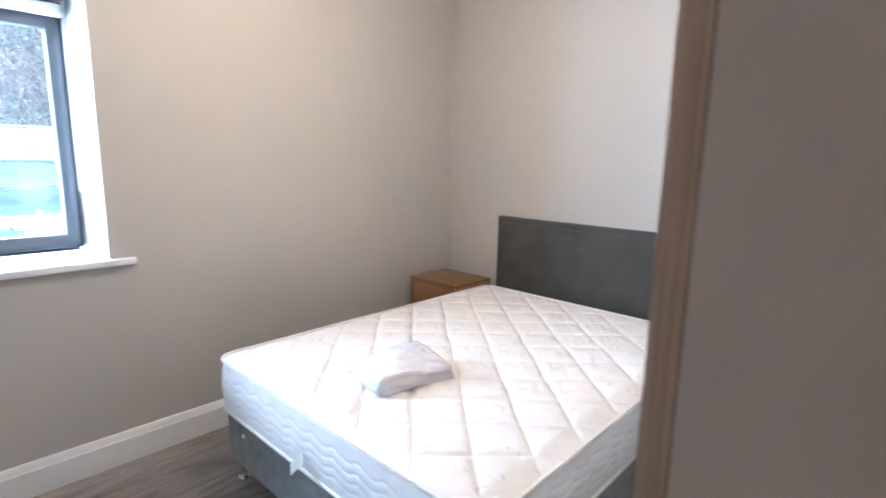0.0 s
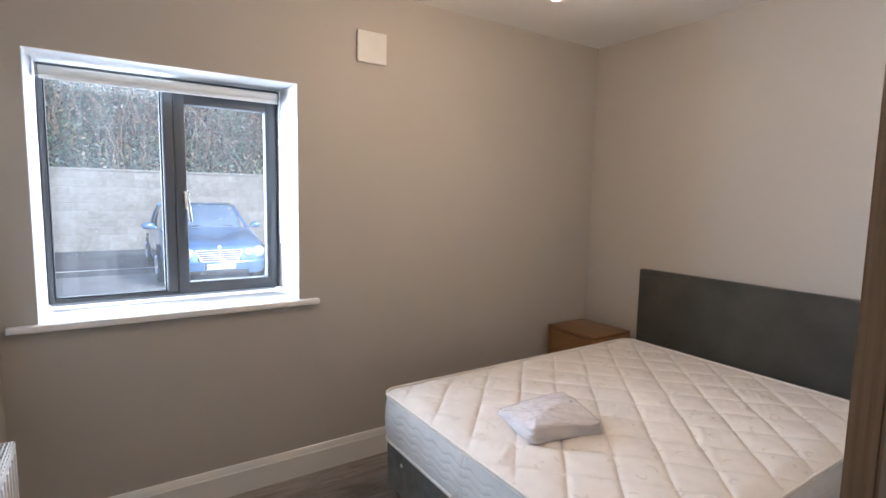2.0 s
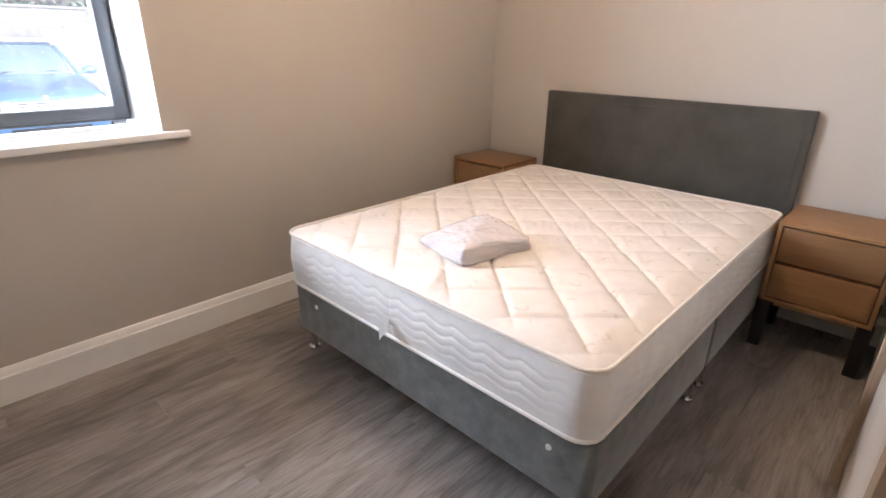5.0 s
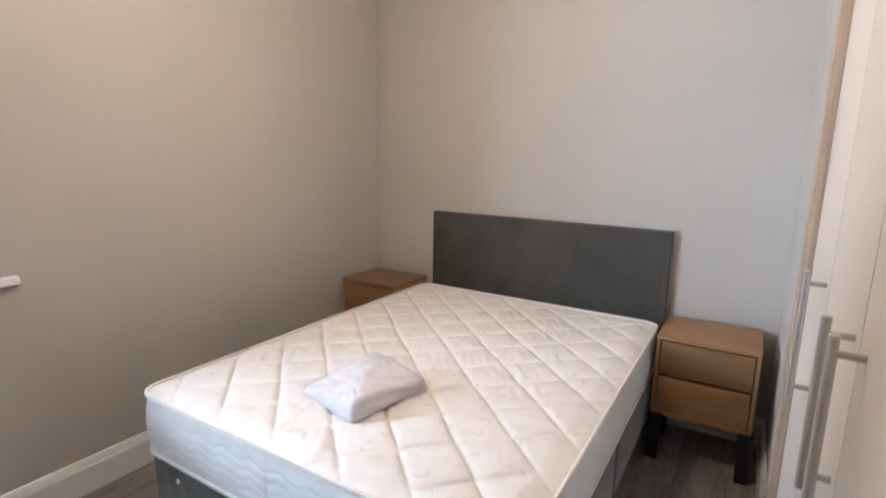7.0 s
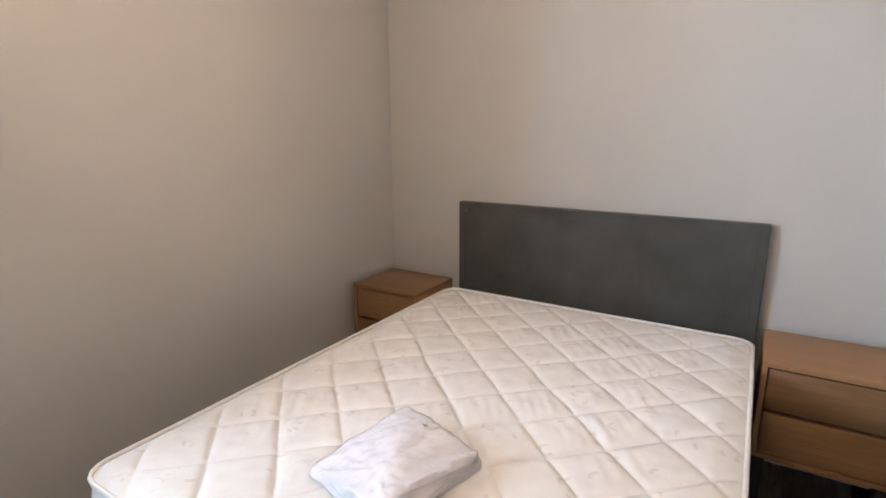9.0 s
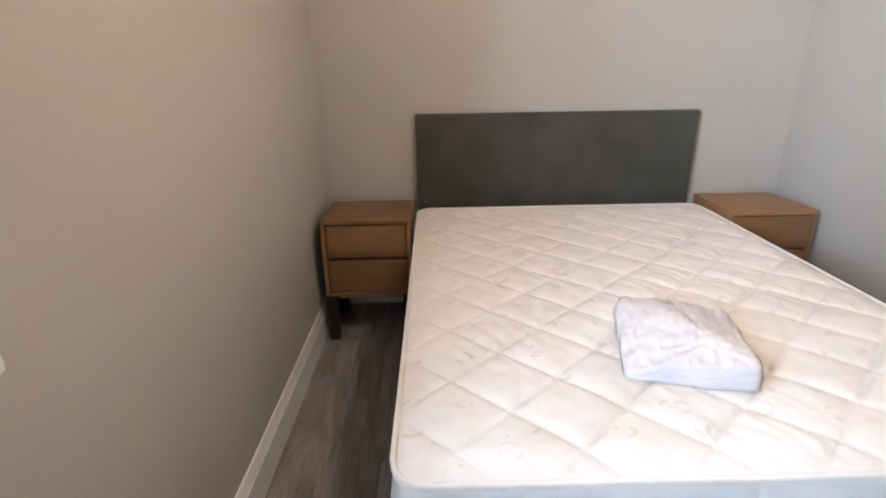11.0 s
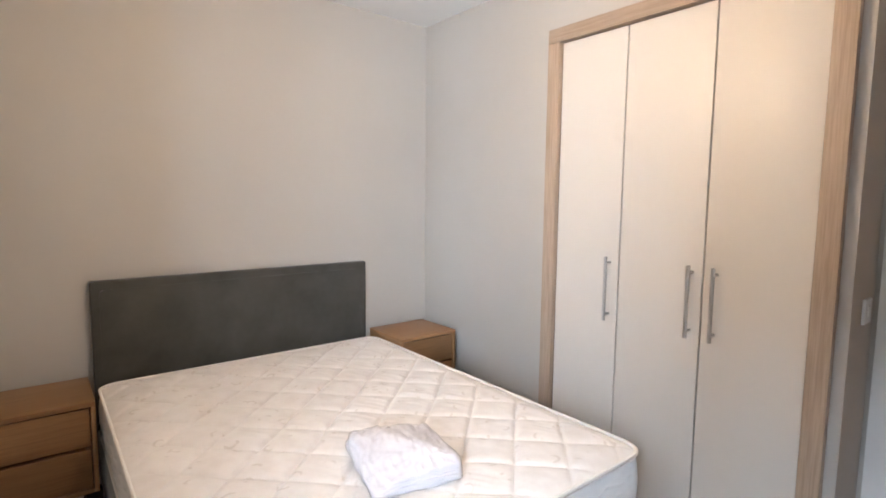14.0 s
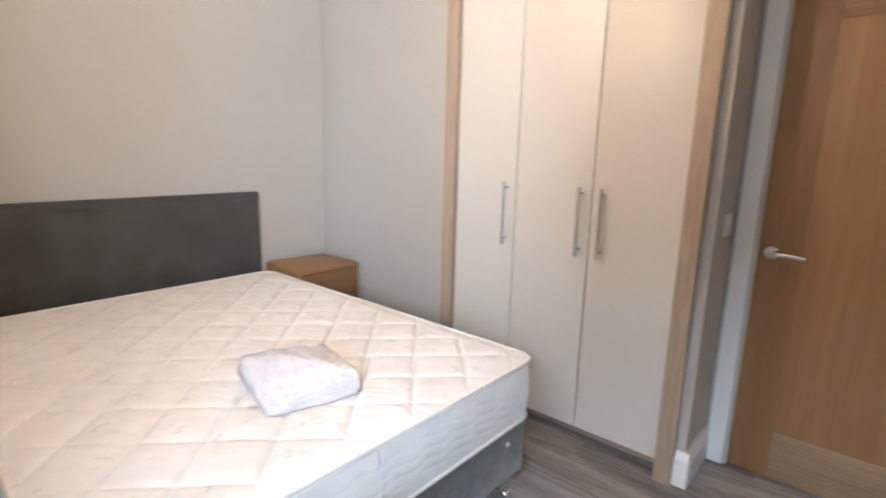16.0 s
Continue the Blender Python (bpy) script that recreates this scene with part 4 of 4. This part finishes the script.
car = thing("parked_car", -7.25, -1.25, GZ + 0.012, "mid-blue saloon car parked facing the house", "car")
body = part("body", car_body(), m_car, car)
part("glasshouse", cabin(0.0, 0.80, 0.0), M_SKYGLASS, car, "windscreen and side windows coloured pale blue like reflected sky")
part("roof", cabin(0.78, 1.0, 0.012), m_car, car)
for s in (-1, 1):
    part("pillar", tube([(-1.43, s * 0.775, 0.945), (-1.75, s * 0.735, 1.13), (-2.12, s * 0.655, 1.375)], 0.028, 8), m_car, car)
    part("pillar", tube([(-2.75, s * 0.815, 0.95), (-2.78, s * 0.765, 1.14), (-2.8, s * 0.665, 1.375)], 0.026, 8), M_GASKET, car)
    part("pillar", tube([(-4.05, s * 0.76, 0.95), (-3.75, s * 0.74, 1.13), (-3.4, s * 0.655, 1.375)], 0.05, 8), m_car, car)
    bm = bmesh.new()
    bmesh.ops.create_uvsphere(bm, u_segments=16, v_segments=10, radius=1)
    for v in bm.verts:
        v.co = Vector((-1.62 + v.co.x * 0.06, s * 1.0 + v.co.y * 0.115, 1.0 + v.co.z * 0.07))
    part("mirror", bm, m_car, car)
    part("mirror_arm", rod((-1.6, s * 0.86, 0.955), (-1.6, s * 0.94, 0.985), 0.025), m_car, car)
    for hy, r, hx in ((0.485, 0.085, 0.012), (0.675, 0.112, -0.035)):
        h = part("headlight", disc_x(hx, s * hy, 0.60, r * 0.93, 0.10), M_CHROME, car, "round chromed headlight")
        bm = bmesh.new()
        bmesh.ops.create_uvsphere(bm, u_segments=20, v_segments=10, radius=1)
        for v in bm.verts:
            v.co = Vector((hx + v.co.x * 0.035, s * hy + v.co.y * r, 0.60 + v.co.z * r * 0.98))
        part("lens", bm, M_LAMP, h)
    part("fog_light", disc_x(-0.05, s * 0.66, 0.315, 0.05, 0.06), M_CHROME, car, "small round fog light")
    for wx in (-0.88, -3.72):
        tyre = part("wheel", rod((wx, s * 0.72, 0.315), (wx, s * 0.925, 0.315), 0.318, seg=32, bev=0.03), M_TYRE, car, "black tyre on a silver rim")
        bm = rod((wx, s * 0.90, 0.315), (wx, s * 0.928, 0.315), 0.215, 0.20, 32)
        for k in range(7):
            a = 2 * math.pi * k / 7
            rod((wx, s * 0.93, 0.315), (wx + 0.19 * math.cos(a), s * 0.932, 0.315 + 0.19 * math.sin(a)), 0.03, 0.022, 8, bm)
        part("rim", bm, M_CHROME, tyre, "silver spoked rim")
        part("wheel_arch", rod((wx, s * 0.70, 0.34), (wx, s * 0.917, 0.34), 0.365, seg=36), M_GASKET, car)
bm = bmesh.new()
for k in range(6):
    f = k / 5
    half = 0.30 + 0.085 * f
    slab(-0.03, -half, 0.455 + 0.19 * f - 0.011, 0.050 - 0.035 * f, half, 0.455 + 0.19 * f + 0.009, 0.003, 1, bm=bm)
slab(-0.03, -0.010, 0.45, 0.025, 0.010, 0.65, 0.003, 1, bm=bm)
for s in (-1, 1):
    rod((0.012, s * 0.305, 0.45), (-0.012, s * 0.392, 0.65), 0.013, seg=8, bm=bm)
grille = part("grille", bm, M_TRIM, car, "chrome slatted radiator grille")
part("grille_back", slab(-0.06, -0.36, 0.45, 0.006, 0.36, 0.645, 0.004), M_GASKET, grille, "dark inside of the grille")
part("badge", disc_x(0.0, 0, 0.70, 0.034, 0.02), M_TRIM, car, "round chrome badge")
part("lower_intake", slab(-0.06, -0.50, 0.20, 0.004, 0.50, 0.285, 0.02), M_GASKET, car, "black lower air intake")
part("bumper_strip", tube([(-0.10, -0.78, 0.42), (0.0, -0.55, 0.42), (0.022, 0, 0.42), (0.0, 0.55, 0.42), (-0.10, 0.78, 0.42)], 0.016, 8), m_car, car)
plate = part("number_plate", slab(0.006, -0.26, 0.305, 0.022, 0.26, 0.415, 0.003), M_VINYL, car, "white number plate")
part("country_band", slab(0.0205, -0.256, 0.309, 0.0235, -0.215, 0.411), M_BLUEBAND, plate, "blue band")
for k, px in enumerate((-0.17, -0.125, -0.06, 0.0, 0.045, 0.09, 0.135, 0.18)):
    part("mark", slab(0.0205, px - 0.014, 0.33, 0.0235, px + 0.014, 0.39), M_MARK, plate, "grey unreadable character")
part("wiper", tube([(-1.40, -0.45, 0.975), (-1.50, 0.0, 1.01), (-1.47, 0.5, 1.0)], 0.008, 6), M_GASKET, car)

# ---- hedge above the garden wall ----
WBX = -14.4
rng = random.Random(7)
M_EARTH = paint("dark_bank_earth", (0.045, 0.036, 0.028), 0.95, 0.4, 8, 0.8)
bm = bmesh.new()
g = []
for j in range(15):
    row = []
    for i in range(81):
        y = -20 + 40 * i / 80
        z = 1.7 + 5.5 * j / 14
        row.append(bm.verts.new((WBX - 1.0 - 0.10 * j + 0.35 * noise.noise(Vector((y * 0.9, z * 0.9, 0))), y, z)))
    g.append(row)
for j in range(14):
    for i in range(80):
        bm.faces.new((g[j][i], g[j][i + 1], g[j + 1][i + 1], g[j + 1][i]))
setting("bank", bm, M_EARTH, "dark earth bank behind the hedge", "ground", True)

m_leaf, nt_l, p_l = nodes_of("hedge_leaf")
geo = nt_l.nodes.new("ShaderNodeNewGeometry")
nt_l.links.new(ramp(nt_l, geo.outputs["Random Per Island"], [(0.0, (0.045, 0.085, 0.05)), (0.3, (0.085, 0.145, 0.09)), (0.52, (0.12, 0.19, 0.13)), (0.70, (0.19, 0.20, 0.10)), (0.86, (0.26, 0.19, 0.12)), (1.0, (0.38, 0.38, 0.33))]), p_l.inputs["Base Color"])
p_l.inputs["Roughness"].default_value = 0.38
m_twig, nt_t, p_t = nodes_of("bare_twig")
geo = nt_t.nodes.new("ShaderNodeNewGeometry")
nt_t.links.new(ramp(nt_t, geo.outputs["Random Per Island"], [(0.0, (0.10, 0.07, 0.05)), (0.6, (0.19, 0.14, 0.10)), (1.0, (0.32, 0.27, 0.21))]), p_t.inputs["Base Color"])
p_t.inputs["Roughness"].default_value = 0.85


def leaf_mesh(count):
    verts, faces = [], []
    while len(faces) < count * 2:
        y = rng.uniform(-9, 9)
        z = rng.uniform(1.9, 6.2)
        dens = 0.5 + 0.9 * noise.noise(Vector((y * 0.75, z * 0.75, 5))) + (0.25 if y < -1.2 else -0.22)
        if rng.random() > dens + 0.12:
            continue
        x = WBX - 0.35 - 0.08 * (z - 1.8) + rng.uniform(-0.55, 0.30) + 0.25 * noise.noise(Vector((y, z, 9)))
        s = rng.uniform(0.024, 0.065)
        u = Vector((rng.uniform(-1, 1), rng.uniform(-1, 1), rng.uniform(-1, 0.4))).normalized()
        w = u.orthogonal().normalized()
        w = Matrix.Rotation(rng.uniform(0, 6.3), 3, u) @ w
        nrm = u.cross(w)
        c = Vector((x, y, z))
        i = len(verts)
        verts += [c - u * s * 1.5, c + w * s * 0.8 + nrm * s * 0.25, c + u * s * 1.5, c - w * s * 0.8 + nrm * s * 0.25]
        faces += [(i, i + 1, i + 2), (i, i + 2, i + 3)]
    me = bpy.data.meshes.new("hedge_leaves")
    me.from_pydata([tuple(v) for v in verts], [], faces)
    me.materials.append(m_leaf)
    return me


tagged(new("hedge_leaves", leaf_mesh(34000)), "dense ivy and briar foliage hanging over the block wall", "hedge", "", "stuff")


def twig_mesh(count):
    bm = bmesh.new()
    for _ in range(count):
        y = rng.uniform(-9, 9)
        z = rng.uniform(1.75, 3.4)
        x = WBX - 0.25 + rng.uniform(-0.5, 0.25)
        d = Vector((rng.uniform(-0.1, 0.1), rng.uniform(-0.45, 0.45), 1)).normalized()
        p = Vector((x, y, z))
        pts = [p.copy()]
        for _k in range(rng.randint(5, 10)):
            d = (d + Vector((rng.uniform(-0.16, 0.16), rng.uniform(-0.4, 0.4), rng.uniform(-0.28, 0.2)))).normalized()
            p = p + d * rng.uniform(0.18, 0.34)
            pts.append(p.copy())
        tube(pts, rng.uniform(0.005, 0.014), 3, bm)
    return bm


tagged(part("hedge_stems", twig_mesh(850), m_twig, None), "tangle of bare brown stems in the hedge", "hedge", "", "stuff")

# ---- garden wall in concrete blocks ----
blockwall = thing("garden_wall", WBX, 0, GZ, "long grey concrete block retaining wall", "wall", kind="structure")
part("mortar_core", slab(-0.22, -24, 0, -0.008, 24, 2.20), M_MORTAR, blockwall, "grey mortar")
part("coping", slab(-0.26, -24, 2.20, 0.03, 24, 2.26, 0.01), M_BLOCK, blockwall, "flat concrete coping")
block_me = mesh_of("block", slab(-0.1, -0.2175, 0.0, 0.0, 0.2175, 0.210, 0.006, 1), M_BLOCK)
far = bmesh.new()
for r in range(10):
    for c in range(-52, 53):
        yb = c * 0.445 + (0.2225 if r % 2 else 0)
        zb = 0.002 + r * 0.22
        off = rng.uniform(-0.004, 0.003)
        if -6.2 < yb < 4.6:
            b = new("block", block_me)
            b.parent = blockwall
            b.location = (off, yb, zb)
        elif abs(yb) < 23.5:
            slab(-0.1 + off, yb - 0.2175, zb, off, yb + 0.2175, zb + 0.21, bm=far)
tagged(part("block_courses", far, M_BLOCK, blockwall, "", False), "further grey block courses", "", "", "stuff")

# ---- floor planks ----
PW, PL = 0.181, 1.22
mesh_for = {}


def plank_mesh(w, l):
    key = (round(w, 3), round(l, 3))
    if key not in mesh_for:
        bm = slab(-w / 2 + 0.0001, -l / 2 + 0.0001, -0.0055, w / 2 - 0.0001, l / 2 - 0.0001, 0.0, 0.0007, 1)
        mesh_for[key] = mesh_of("plank", bm, M_PLANK)
    return mesh_for[key]


col = 0
x = 0.0
while x < DX + 0.13:
    w = min(PW, DX + 0.13 - x)
    start = YB - rng.uniform(0.05, PL - 0.1)
    y = start
    while y < 0:
        a, b = max(y, YB), min(y + PL, 0.0)
        if b - a > 0.03:
            p = new("plank", plank_mesh(w, b - a))
            p.parent = floor
            p.location = (x + w / 2, (a + b) / 2, rng.uniform(-0.0003, 0.0))
        y += PL
    x += PW
